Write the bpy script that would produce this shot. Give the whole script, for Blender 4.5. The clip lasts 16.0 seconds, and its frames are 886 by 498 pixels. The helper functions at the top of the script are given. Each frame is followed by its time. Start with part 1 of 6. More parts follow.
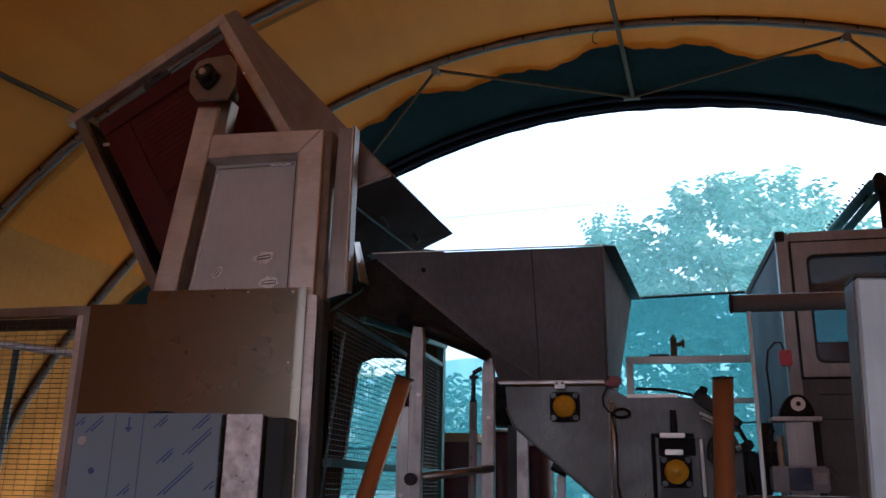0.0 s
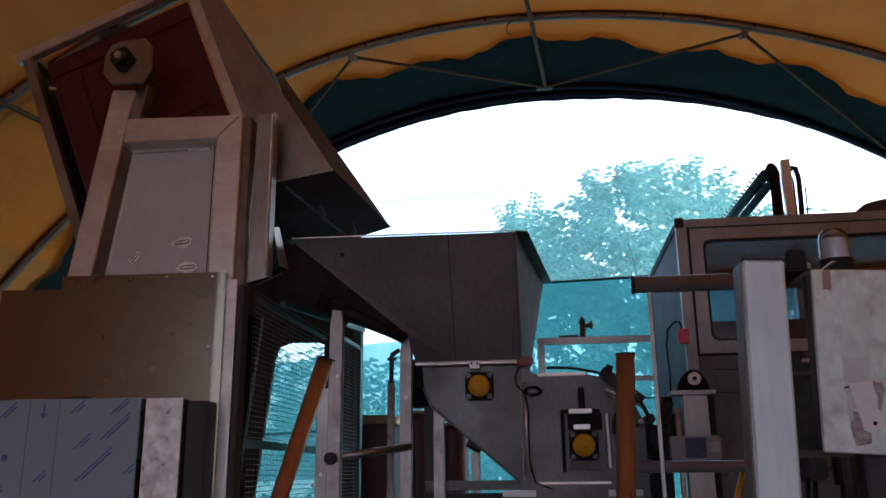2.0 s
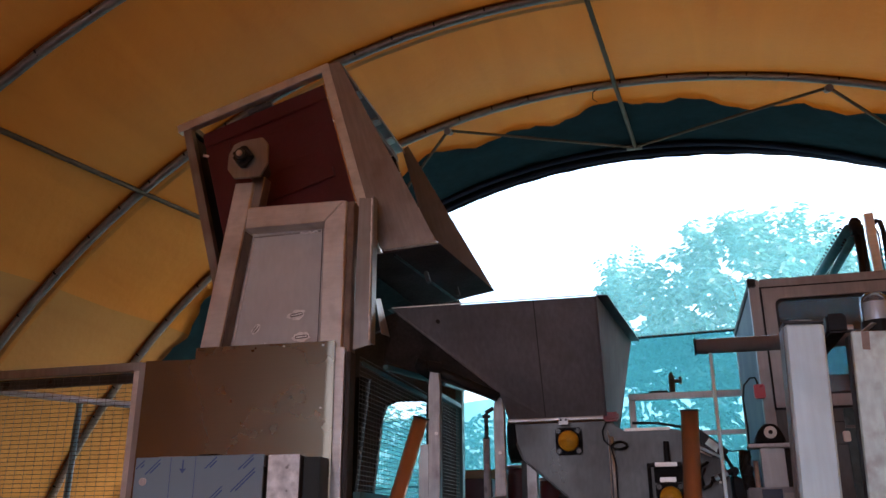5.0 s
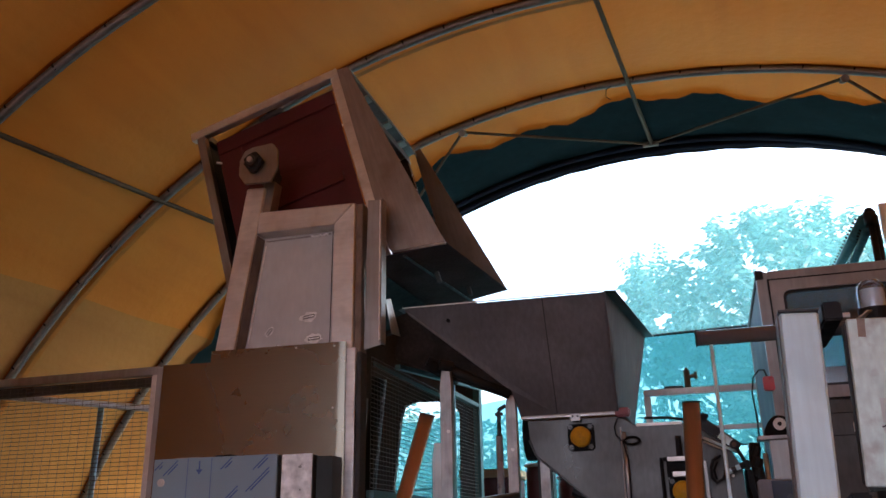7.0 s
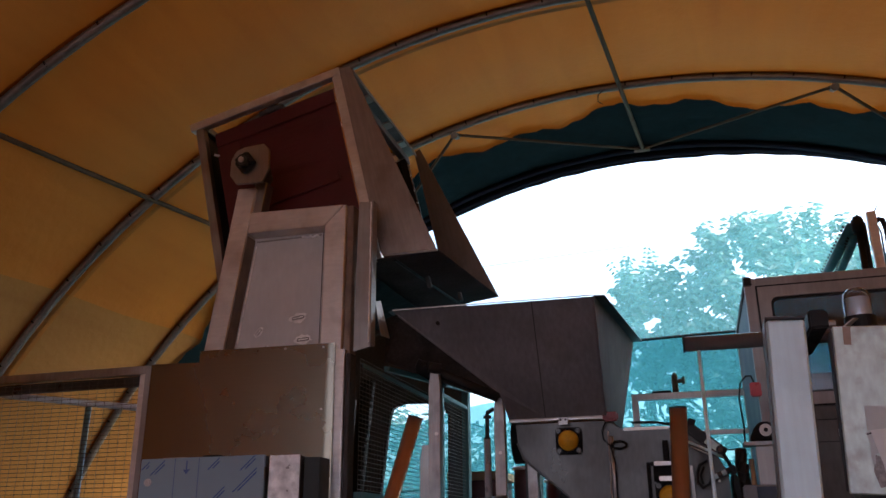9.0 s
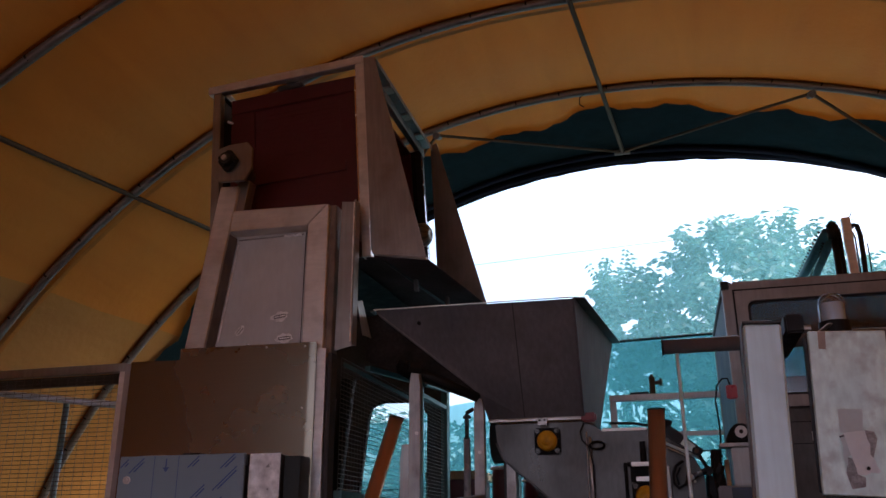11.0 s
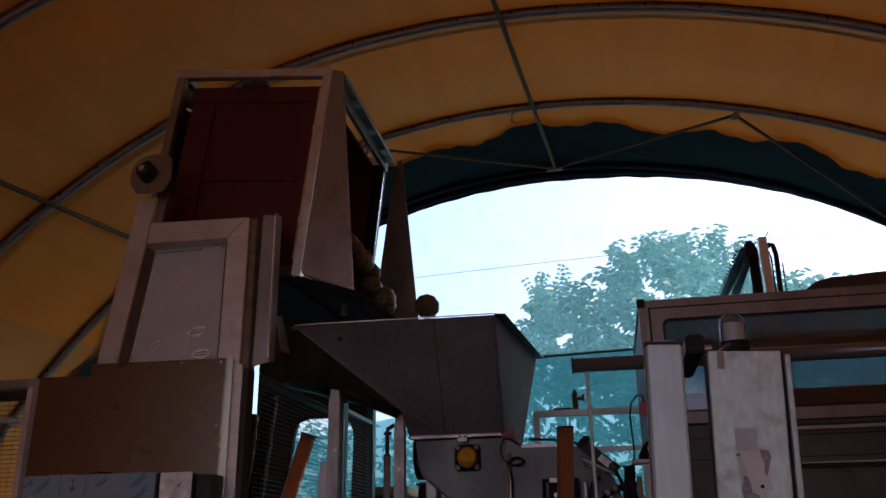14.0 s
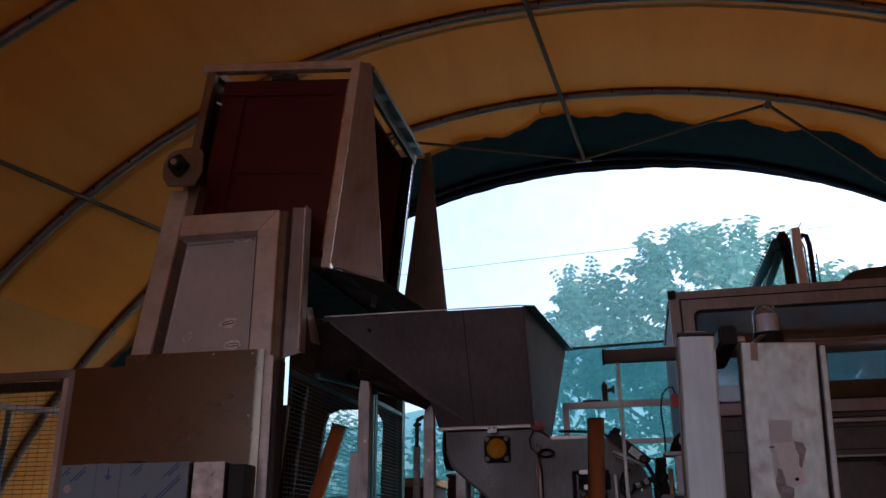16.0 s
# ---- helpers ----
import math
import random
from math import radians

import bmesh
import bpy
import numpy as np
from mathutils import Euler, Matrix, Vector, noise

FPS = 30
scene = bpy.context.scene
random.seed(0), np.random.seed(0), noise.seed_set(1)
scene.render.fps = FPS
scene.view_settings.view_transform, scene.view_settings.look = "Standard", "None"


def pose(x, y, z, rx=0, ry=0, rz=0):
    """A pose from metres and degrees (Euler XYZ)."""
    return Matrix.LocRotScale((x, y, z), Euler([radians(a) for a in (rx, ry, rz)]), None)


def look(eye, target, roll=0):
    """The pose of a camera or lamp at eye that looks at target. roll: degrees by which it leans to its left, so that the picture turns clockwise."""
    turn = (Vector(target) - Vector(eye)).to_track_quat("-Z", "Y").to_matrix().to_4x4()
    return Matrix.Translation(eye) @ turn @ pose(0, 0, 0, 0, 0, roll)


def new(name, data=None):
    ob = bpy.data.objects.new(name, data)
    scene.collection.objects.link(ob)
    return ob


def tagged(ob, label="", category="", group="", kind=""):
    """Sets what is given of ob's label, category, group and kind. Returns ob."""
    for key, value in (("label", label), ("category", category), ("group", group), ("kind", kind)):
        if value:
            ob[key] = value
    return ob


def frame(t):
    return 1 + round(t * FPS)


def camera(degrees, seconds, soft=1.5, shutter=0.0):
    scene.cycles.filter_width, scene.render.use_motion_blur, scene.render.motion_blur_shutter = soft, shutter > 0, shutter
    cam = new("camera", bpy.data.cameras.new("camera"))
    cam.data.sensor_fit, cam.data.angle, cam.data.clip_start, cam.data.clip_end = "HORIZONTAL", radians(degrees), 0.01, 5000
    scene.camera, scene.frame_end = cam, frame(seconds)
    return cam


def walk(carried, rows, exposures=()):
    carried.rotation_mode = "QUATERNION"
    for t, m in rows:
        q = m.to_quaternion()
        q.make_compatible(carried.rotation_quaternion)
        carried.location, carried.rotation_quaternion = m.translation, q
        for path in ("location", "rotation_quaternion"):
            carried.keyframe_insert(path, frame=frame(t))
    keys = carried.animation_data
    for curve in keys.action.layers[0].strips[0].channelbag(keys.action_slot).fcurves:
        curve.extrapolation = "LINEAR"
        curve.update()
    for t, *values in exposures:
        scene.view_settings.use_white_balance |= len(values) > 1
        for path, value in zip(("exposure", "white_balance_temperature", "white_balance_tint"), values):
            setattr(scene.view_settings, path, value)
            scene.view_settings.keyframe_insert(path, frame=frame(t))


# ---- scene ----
cam = camera(55.9, 16.0)
PATH = [
    (0, (-0.151, 0.256, 1.23), (-0.591, 2.128, 1.781), 1.0),
    (0.5, (-0.135, 0.24, 1.228), (-0.512, 2.125, 1.781), 0.6),
    (1, (-0.121, 0.219, 1.221), (-0.446, 2.116, 1.763), 0.2),
    (1.5, (-0.123, 0.199, 1.208), (-0.405, 2.106, 1.742), -0.2),
    (2, (-0.145, 0.164, 1.199), (-0.387, 2.08, 1.719), -0.6),
    (2.5, (-0.214, 0.119, 1.194), (-0.46, 2.03, 1.728), -0.7),
    (3, (-0.246, 0.046, 1.195), (-0.524, 1.945, 1.757), -0.6),
    (3.5, (-0.182, -0.03, 1.192), (-0.511, 1.855, 1.774), -0.4),
    (4, (-0.114, -0.106, 1.185), (-0.502, 1.757, 1.8), -0.2),
    (6.5, (0.101, -0.164, 1.139), (-0.452, 1.642, 1.794), -0.9),
    (7, (0.101, -0.156, 1.136), (-0.451, 1.652, 1.789), -1.0),
    (7.5, (0.111, -0.156, 1.137), (-0.441, 1.653, 1.787), -0.9),
    (8, (0.111, -0.152, 1.14), (-0.435, 1.66, 1.788), -0.9),
    (8.5, (0.107, -0.159, 1.137), (-0.433, 1.653, 1.788), -0.7),
    (9, (0.106, -0.163, 1.139), (-0.425, 1.65, 1.795), -0.5),
    (11.5, (0.097, -0.193, 1.138), (-0.374, 1.637, 1.793), -0.5),
    (12, (0.1, -0.188, 1.143), (-0.359, 1.643, 1.803), -0.8),
    (12.5, (0.121, -0.183, 1.146), (-0.314, 1.652, 1.812), -1.0),
    (13, (0.161, -0.174, 1.154), (-0.235, 1.668, 1.824), -1.1),
    (13.5, (0.192, -0.167, 1.156), (-0.173, 1.68, 1.832), -1.1),
    (14, (0.197, -0.164, 1.157), (-0.153, 1.684, 1.836), -1.0),
    (14.5, (0.194, -0.162, 1.159), (-0.166, 1.685, 1.835), -1.0),
    (15, (0.195, -0.165, 1.158), (-0.185, 1.681, 1.83), -0.7),
    (15.5, (0.191, -0.166, 1.158), (-0.211, 1.677, 1.822), -0.6),
    (16, (0.19, -0.164, 1.154), (-0.226, 1.677, 1.817), -0.5),
]
walk(cam, [(t, look(eye, target, roll)) for t, eye, target, roll in PATH],
     exposures=[(t, ev, k, tint) for t, ev, k, tint in ((0.0, 2.43, 6650, 34), (2.0, 2.43, 6600, 34), (3.5, 2.70, 6650, 34), (5.5, 3.05, 6850, 34), (6.5, 3.12, 6900, 34), (7.0, 3.06, 6900, 34), (8.0, 2.88, 6900, 34), (9.0, 2.60, 6900, 36),
                                                        (11.5, 2.15, 6950, 42), (12.5, 2.0, 6950, 42), (14.5, 1.70, 6950, 42), (16.0, 1.82, 6950, 42))])

# ---- daylight ----
world = bpy.data.worlds.new("sky")
scene.world = world
world.use_nodes = True
wn = world.node_tree.nodes
sky = wn.new("ShaderNodeTexSky")
sky.sky_type = "NISHITA"
sky.sun_disc = False
sky.sun_elevation = radians(42)
sky.sun_rotation = radians(70)
sky.air_density, sky.dust_density, sky.ozone_density = 1.0, 6.0, 1.0
wn["Background"].inputs["Strength"].default_value = 0.15
world.node_tree.links.new(sky.outputs[0], wn["Background"].inputs[0])
sun_data = bpy.data.lights.new("sun", "SUN")
sun_data.energy, sun_data.angle, sun_data.color = 1.45, radians(6), (1.0, 0.95, 0.86)
sun = new("sun", sun_data)
sun.matrix_basis = look((6.6, 2.2, 6.3), (0, 0, 0))


# ---- materials ----
def nodes_of(name):
    m = bpy.data.materials.new(name)
    m.use_nodes = True
    nt = m.node_tree
    return m, nt, nt.nodes, nt.links, nt.nodes["Principled BSDF"]


def surface(name, base, rough=0.5, metal=0.0, scale=6.0, vary=0.15, bump=0.1, fine=90.0, stretch=(1, 1, 1),
            rough_vary=0.12, stain=None, stain_amount=0.0, coords="Object", spec=0.5):
    """A surface with variation at two scales: broad stains and fine grain with relief."""
    m, nt, n, l, b = nodes_of(name)
    tc = n.new("ShaderNodeTexCoord")
    mp = n.new("ShaderNodeMapping")
    mp.inputs["Scale"].default_value = stretch
    l.new(tc.outputs[coords], mp.inputs["Vector"])
    broad = n.new("ShaderNodeTexNoise")
    broad.inputs["Scale"].default_value, broad.inputs["Detail"].default_value = scale, 5
    grain = n.new("ShaderNodeTexNoise")
    grain.inputs["Scale"].default_value, grain.inputs["Detail"].default_value = fine, 3
    l.new(tc.outputs[coords], broad.inputs["Vector"])
    l.new(mp.outputs[0], grain.inputs["Vector"])
    ramp = n.new("ShaderNodeMapRange")
    ramp.inputs["From Min"].default_value, ramp.inputs["From Max"].default_value = 0.3, 0.7
    ramp.inputs["To Min"].default_value, ramp.inputs["To Max"].default_value = 1 - vary, 1 + vary
    l.new(broad.outputs[0], ramp.inputs[0])
    ramp2 = n.new("ShaderNodeMapRange")
    ramp2.inputs["From Min"].default_value, ramp2.inputs["From Max"].default_value = 0.3, 0.7
    ramp2.inputs["To Min"].default_value, ramp2.inputs["To Max"].default_value = 1 - vary * 0.5, 1 + vary * 0.5
    l.new(grain.outputs[0], ramp2.inputs[0])
    mul = n.new("ShaderNodeMath")
    mul.operation = "MULTIPLY"
    l.new(ramp.outputs[0], mul.inputs[0])
    l.new(ramp2.outputs[0], mul.inputs[1])
    col = n.new("ShaderNodeVectorMath")
    col.operation = "SCALE"
    col.inputs[0].default_value = base
    l.new(mul.outputs[0], col.inputs["Scale"])
    out = col.outputs[0]
    if stain:
        spots = n.new("ShaderNodeTexNoise")
        spots.inputs["Scale"].default_value, spots.inputs["Detail"].default_value = scale * 1.7, 6
        l.new(tc.outputs[coords], spots.inputs["Vector"])
        sr = n.new("ShaderNodeMapRange")
        sr.inputs["From Min"].default_value, sr.inputs["From Max"].default_value = 0.52, 0.68
        sr.inputs["To Max"].default_value = stain_amount
        l.new(spots.outputs[0], sr.inputs[0])
        mx = n.new("ShaderNodeMix")
        mx.data_type = "RGBA"
        l.new(sr.outputs[0], mx.inputs["Factor"])
        l.new(out, mx.inputs["A"])
        mx.inputs["B"].default_value = (*stain, 1)
        out = mx.outputs["Result"]
    l.new(out, b.inputs["Base Color"])
    rr = n.new("ShaderNodeMapRange")
    rr.inputs["From Min"].default_value, rr.inputs["From Max"].default_value = 0.3, 0.7
    rr.inputs["To Min"].default_value, rr.inputs["To Max"].default_value = max(0.03, rough - rough_vary), min(1, rough + rough_vary)
    l.new(broad.outputs[0], rr.inputs[0])
    l.new(rr.outputs[0], b.inputs["Roughness"])
    b.inputs["Metallic"].default_value = metal
    b.inputs["Specular IOR Level"].default_value = spec
    if bump:
        bp = n.new("ShaderNodeBump")
        bp.inputs["Strength"].default_value, bp.inputs["Distance"].default_value = bump, 0.004
        l.new(grain.outputs[0], bp.inputs["Height"])
        l.new(bp.outputs[0], b.inputs["Normal"])
    return m


STEEL = surface("brushed_steel", (0.36, 0.345, 0.33), 0.42, 1.0, 5, 0.18, 0.12, 60, (1, 1, 0.08), 0.12, (0.30, 0.25, 0.21), 0.35)
STEEL_LIGHT = surface("satin_steel", (0.72, 0.68, 0.64), 0.45, 0.85, 7, 0.12, 0.1, 70, (0.15, 1, 1), 0.1, (0.42, 0.37, 0.32), 0.3)
STEEL_PLATE = surface("plate_steel", (0.25, 0.22, 0.17), 0.27, 1.0, 2.5, 0.04, 0.06, 150, (0.02, 1, 1), 0.015)
STEEL_WORN = surface("worn_panel_steel", (0.60, 0.595, 0.59), 0.5, 0.0, 4, 0.07, 0.04, 50, (1, 1, 0.3), 0.1, (0.44, 0.42, 0.41), 0.3)
HOPPER_STEEL = surface("dull_hopper_steel", (0.20, 0.196, 0.212), 0.5, 0.55, 3, 0.22, 0.06, 60, (1, 1, 0.1), 0.12, (0.15, 0.14, 0.135), 0.4)
MACHINE_STEEL = surface("machine_steel", (0.080, 0.079, 0.077), 0.38, 0.8, 5, 0.2, 0.05, 70, (1, 1, 0.35), 0.14, (0.06, 0.057, 0.052), 0.4)
POLISHED = surface("polished_tube_steel", (0.20, 0.185, 0.185), 0.22, 0.45, 8, 0.08, 0.03, 100, (1, 1, 0.1), 0.06)
ALU = surface("white_coated_profile", (0.66, 0.86, 0.90), 0.45, 0.15, 5, 0.10, 0.05, 60, (1, 1, 0.08), 0.12, (0.50, 0.64, 0.67), 0.35)
ALU_BOX = surface("cast_light_metal", (0.64, 0.79, 0.75), 0.42, 0.25, 9, 0.20, 0.08, 60, (1, 1, 0.4), 0.14, (0.36, 0.37, 0.345), 0.6)
RIB = surface("tent_tube_steel", (0.19, 0.175, 0.16), 0.42, 0.45, 9, 0.2, 0.05, 60, spec=0.3, stain=(0.15, 0.13, 0.12), stain_amount=0.4)
BLACK = surface("black_rubber", (0.010, 0.010, 0.011), 0.55, 0.0, 20, 0.2, 0.1, 120, spec=0.25)
BLACK_IRON = surface("black_cast_iron", (0.014, 0.014, 0.015), 0.5, 0.0, 20, 0.25, 0.2, 90, spec=0.3)
DARK_STEEL = surface("dark_sheet_steel", (0.07, 0.07, 0.072), 0.5, 0.5, 4, 0.2, 0.05, 70)
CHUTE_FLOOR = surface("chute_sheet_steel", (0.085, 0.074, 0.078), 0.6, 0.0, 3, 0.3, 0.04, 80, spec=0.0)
RED_PLASTIC = surface("red_crate_plastic", (0.085, 0.007, 0.010), 0.45, 0.0, 5, 0.18, 0.05, 60, stain=(0.08, 0.015, 0.015), stain_amount=0.4)
RED_DRUM = surface("red_drum_paint", (0.075, 0.010, 0.014), 0.4, 0.0, 6, 0.2, 0.05, 60)
RED_SWITCH = surface("red_switch_plastic", (0.55, 0.02, 0.03), 0.35, 0.0, 30, 0.08, 0.02, 200)
YELLOW_CAP = surface("yellow_cap_plastic", (0.72, 0.36, 0.02), 0.4, 0.0, 25, 0.1, 0.05, 120, stain=(0.4, 0.2, 0.03), stain_amount=0.4)
FILM = surface("blue_protective_film", (0.26, 0.38, 0.45), 0.3, 0.0, 2, 0.04, 0.08, 12, (1, 1, 0.3), 0.02)
FILM_DARK = surface("film_print_blue", (0.07, 0.14, 0.34), 0.4, 0.0, 20, 0.1, 0.0)
TEAL_PAINT = surface("teal_fence_paint", (0.05, 0.15, 0.165), 0.55, 0.0, 12, 0.2, 0.05, 60)
GREEN_DARK = surface("dark_green_cloth", (0.005, 0.016, 0.019), 0.8, 0.0, 3, 0.35, 0.5, 14, spec=0.06)
PAPER = surface("torn_paper_label", (0.76, 0.79, 0.78), 0.7, 0.0, 12, 0.06, 0.05, 60)
PAPER_OLD = surface("faded_sticker", (0.58, 0.64, 0.63), 0.6, 0.0, 12, 0.05, 0.02, 60)
RUST = surface("rusty_mark", (0.36, 0.28, 0.23), 0.6, 0.3, 20, 0.2, 0.05, 60)
WOOD = surface("raw_board", (0.34, 0.22, 0.12), 0.7, 0.0, 5, 0.2, 0.2, 40, (0.1, 1, 1))
DARK_SACK = surface("brown_tarpaulin", (0.06, 0.04, 0.03), 0.7, 0.0, 6, 0.3, 0.3, 20)
GROUND = surface("trodden_gravel", (0.115, 0.108, 0.098), 0.9, 0.0, 1.5, 0.25, 0.6, 40)
BARK = surface("bark", (0.10, 0.075, 0.05), 0.9, 0.0, 8, 0.3, 0.8, 30, (1, 1, 0.2))
SCREEN = surface("dark_blue_display", (0.02, 0.035, 0.09), 0.2, 0.0, 20, 0.1, 0.0)
WELD = surface("ground_weld_marks", (0.95, 0.94, 0.93), 0.45, 0.2, 30, 0.2, 0.3, 60)
BLACK_MATT = surface("matt_black_and_shade", (0.013, 0.013, 0.014), 0.6, 0.0, 20, 0.25, 0.1, 90, spec=0.08)
SHADE_STEEL = surface("dark_and_shaded_steel", (0.07, 0.068, 0.068), 0.7, 0.0, 6, 0.25, 0.05, 70, spec=0.1)
PURLIN = surface("dull_purlin_tube", (0.10, 0.068, 0.045), 0.6, 0.0, 9, 0.2, 0.05, 60, spec=0.1)
LEDGE = surface("matt_ledge_steel", (0.30, 0.29, 0.285), 0.5, 0.4, 6, 0.2, 0.05, 70, spec=0.2)
BROWN_STEEL = surface("dull_brown_steel", (0.21, 0.155, 0.12), 0.5, 0.5, 7, 0.3, 0.08, 60, (1, 1, 0.2), 0.1, (0.10, 0.07, 0.055), 0.5)
HEM = surface("dark_blue_hem", (0.010, 0.016, 0.032), 0.7, 0.0, 8, 0.2, 0.1, spec=0.15)
HOOD_STEEL = surface("hood_frame_steel", (0.24, 0.22, 0.21), 0.42, 0.8, 5, 0.18, 0.1, 60, (1, 1, 0.1), 0.12, (0.16, 0.13, 0.12), 0.4)
LEG_STEEL = surface("dull_leg_steel", (0.40, 0.385, 0.375), 0.45, 0.6, 9, 0.25, 0.1, 70, (1, 1, 0.1), 0.12, (0.2, 0.18, 0.17), 0.5)
GREY_PLASTIC = surface("grey_plastic", (0.22, 0.24, 0.27), 0.5, 0.0, 20, 0.1, 0.05, 90)


def tent_skin(name, through_a, through_b, face_a, face_b):
    m, nt, n, l, b = nodes_of(name)
    tc = n.new("ShaderNodeTexCoord")
    no = n.new("ShaderNodeTexNoise")
    no.inputs["Scale"].default_value, no.inputs["Detail"].default_value = 0.9, 6
    l.new(tc.outputs["Object"], no.inputs["Vector"])
    fine = n.new("ShaderNodeTexNoise")
    fine.inputs["Scale"].default_value, fine.inputs["Detail"].default_value = 14, 4
    l.new(tc.outputs["Object"], fine.inputs["Vector"])
    mx = n.new("ShaderNodeMix")
    mx.data_type = "RGBA"
    mx.inputs["A"].default_value, mx.inputs["B"].default_value = (*through_a, 1), (*through_b, 1)
    crease_map = n.new("ShaderNodeMapping")
    crease_map.inputs["Scale"].default_value = (3.2, 0.45, 3.2)
    l.new(tc.outputs["Object"], crease_map.inputs["Vector"])
    crease = n.new("ShaderNodeTexNoise")
    crease.inputs["Scale"].default_value, crease.inputs["Detail"].default_value, crease.inputs["Distortion"].default_value = 1.3, 5, 0.6
    l.new(crease_map.outputs[0], crease.inputs["Vector"])
    both = n.new("ShaderNodeMath")
    both.operation = "ADD"
    l.new(no.outputs[0], both.inputs[0])
    l.new(crease.outputs[0], both.inputs[1])
    cr = n.new("ShaderNodeMapRange")
    cr.inputs["From Min"].default_value, cr.inputs["From Max"].default_value = 0.7, 1.3
    l.new(both.outputs[0], cr.inputs[0])
    l.new(cr.outputs[0], mx.inputs["Factor"])
    bp = n.new("ShaderNodeBump")
    bp.inputs["Strength"].default_value, bp.inputs["Distance"].default_value = 0.25, 0.02
    l.new(fine.outputs[0], bp.inputs["Height"])
    tr = n.new("ShaderNodeBsdfTranslucent")
    l.new(mx.outputs["Result"], tr.inputs["Color"])
    l.new(bp.outputs[0], tr.inputs["Normal"])
    lit = n.new("ShaderNodeMix")
    lit.data_type = "RGBA"
    lit.inputs["A"].default_value, lit.inputs["B"].default_value = (*face_a, 1), (*face_b, 1)
    l.new(cr.outputs[0], lit.inputs["Factor"])
    l.new(lit.outputs["Result"], b.inputs["Base Color"])
    l.new(bp.outputs[0], b.inputs["Normal"])
    b.inputs["Roughness"].default_value = 0.62
    b.inputs["Specular IOR Level"].default_value = 0.25
    ms = n.new("ShaderNodeMixShader")
    ms.inputs[0].default_value = 0.0175
    l.new(b.outputs[0], ms.inputs[1])
    l.new(tr.outputs[0], ms.inputs[2])
    l.new(ms.outputs[0], n["Material Output"].inputs["Surface"])
    return m


def see_through(name, tint, body, share, weave=0.0, streak=2.0):
    """A fine net: tinted light passes, the threads scatter the rest. Uneven in folds."""
    m, nt, n, l, b = nodes_of(name)
    tc = n.new("ShaderNodeTexCoord")
    no = n.new("ShaderNodeTexNoise")
    no.inputs["Scale"].default_value, no.inputs["Detail"].default_value = streak, 6
    no.inputs["Distortion"].default_value = 1.5
    l.new(tc.outputs["Object"], no.inputs["Vector"])
    mr = n.new("ShaderNodeMapRange")
    mr.inputs["From Min"].default_value, mr.inputs["From Max"].default_value = 0.3, 0.7
    mr.inputs["To Min"].default_value, mr.inputs["To Max"].default_value = max(0, share - weave), share + weave
    l.new(no.outputs[0], mr.inputs[0])
    clear = n.new("ShaderNodeBsdfTransparent")
    clear.inputs[0].default_value = (*tint, 1)
    thread = n.new("ShaderNodeBsdfTranslucent")
    thread.inputs[0].default_value = (*body, 1)
    ms = n.new("ShaderNodeMixShader")
    l.new(mr.outputs[0], ms.inputs[0])
    l.new(clear.outputs[0], ms.inputs[1])
    l.new(thread.outputs[0], ms.inputs[2])
    l.new(ms.outputs[0], n["Material Output"].inputs["Surface"])
    return m


def clear_glass(name, tint, rough=0.02, share=0.12, ior=1.3):
    m, nt, n, l, b = nodes_of(name)
    clear = n.new("ShaderNodeBsdfTransparent")
    clear.inputs[0].default_value = (*tint, 1)
    gl = n.new("ShaderNodeBsdfGlossy")
    gl.inputs["Roughness"].default_value = rough
    fr = n.new("ShaderNodeFresnel")
    fr.inputs[0].default_value = ior
    mr = n.new("ShaderNodeMath")
    mr.operation = "ADD"
    mr.inputs[1].default_value = share
    l.new(fr.outputs[0], mr.inputs[0])
    ms = n.new("ShaderNodeMixShader")
    l.new(mr.outputs[0], ms.inputs[0])
    l.new(clear.outputs[0], ms.inputs[1])
    l.new(gl.outputs[0], ms.inputs[2])
    l.new(ms.outputs[0], n["Material Output"].inputs["Surface"])
    return m


def leaf_material():
    m, nt, n, l, b = nodes_of("leaf")
    gi = n.new("ShaderNodeNewGeometry")
    mx = n.new("ShaderNodeMix")
    mx.data_type = "RGBA"
    mx.inputs["A"].default_value, mx.inputs["B"].default_value = (0.035, 0.11, 0.09, 1), (0.075, 0.18, 0.15, 1)
    l.new(gi.outputs["Random Per Island"], mx.inputs["Factor"])
    l.new(mx.outputs["Result"], b.inputs["Base Color"])
    b.inputs["Roughness"].default_value = 0.45
    tr = n.new("ShaderNodeBsdfTranslucent")
    l.new(mx.outputs["Result"], tr.inputs[0])
    ms = n.new("ShaderNodeMixShader")
    ms.inputs[0].default_value = 0.45
    l.new(b.outputs[0], ms.inputs[1])
    l.new(tr.outputs[0], ms.inputs[2])
    l.new(ms.outputs[0], n["Material Output"].inputs["Surface"])
    return m


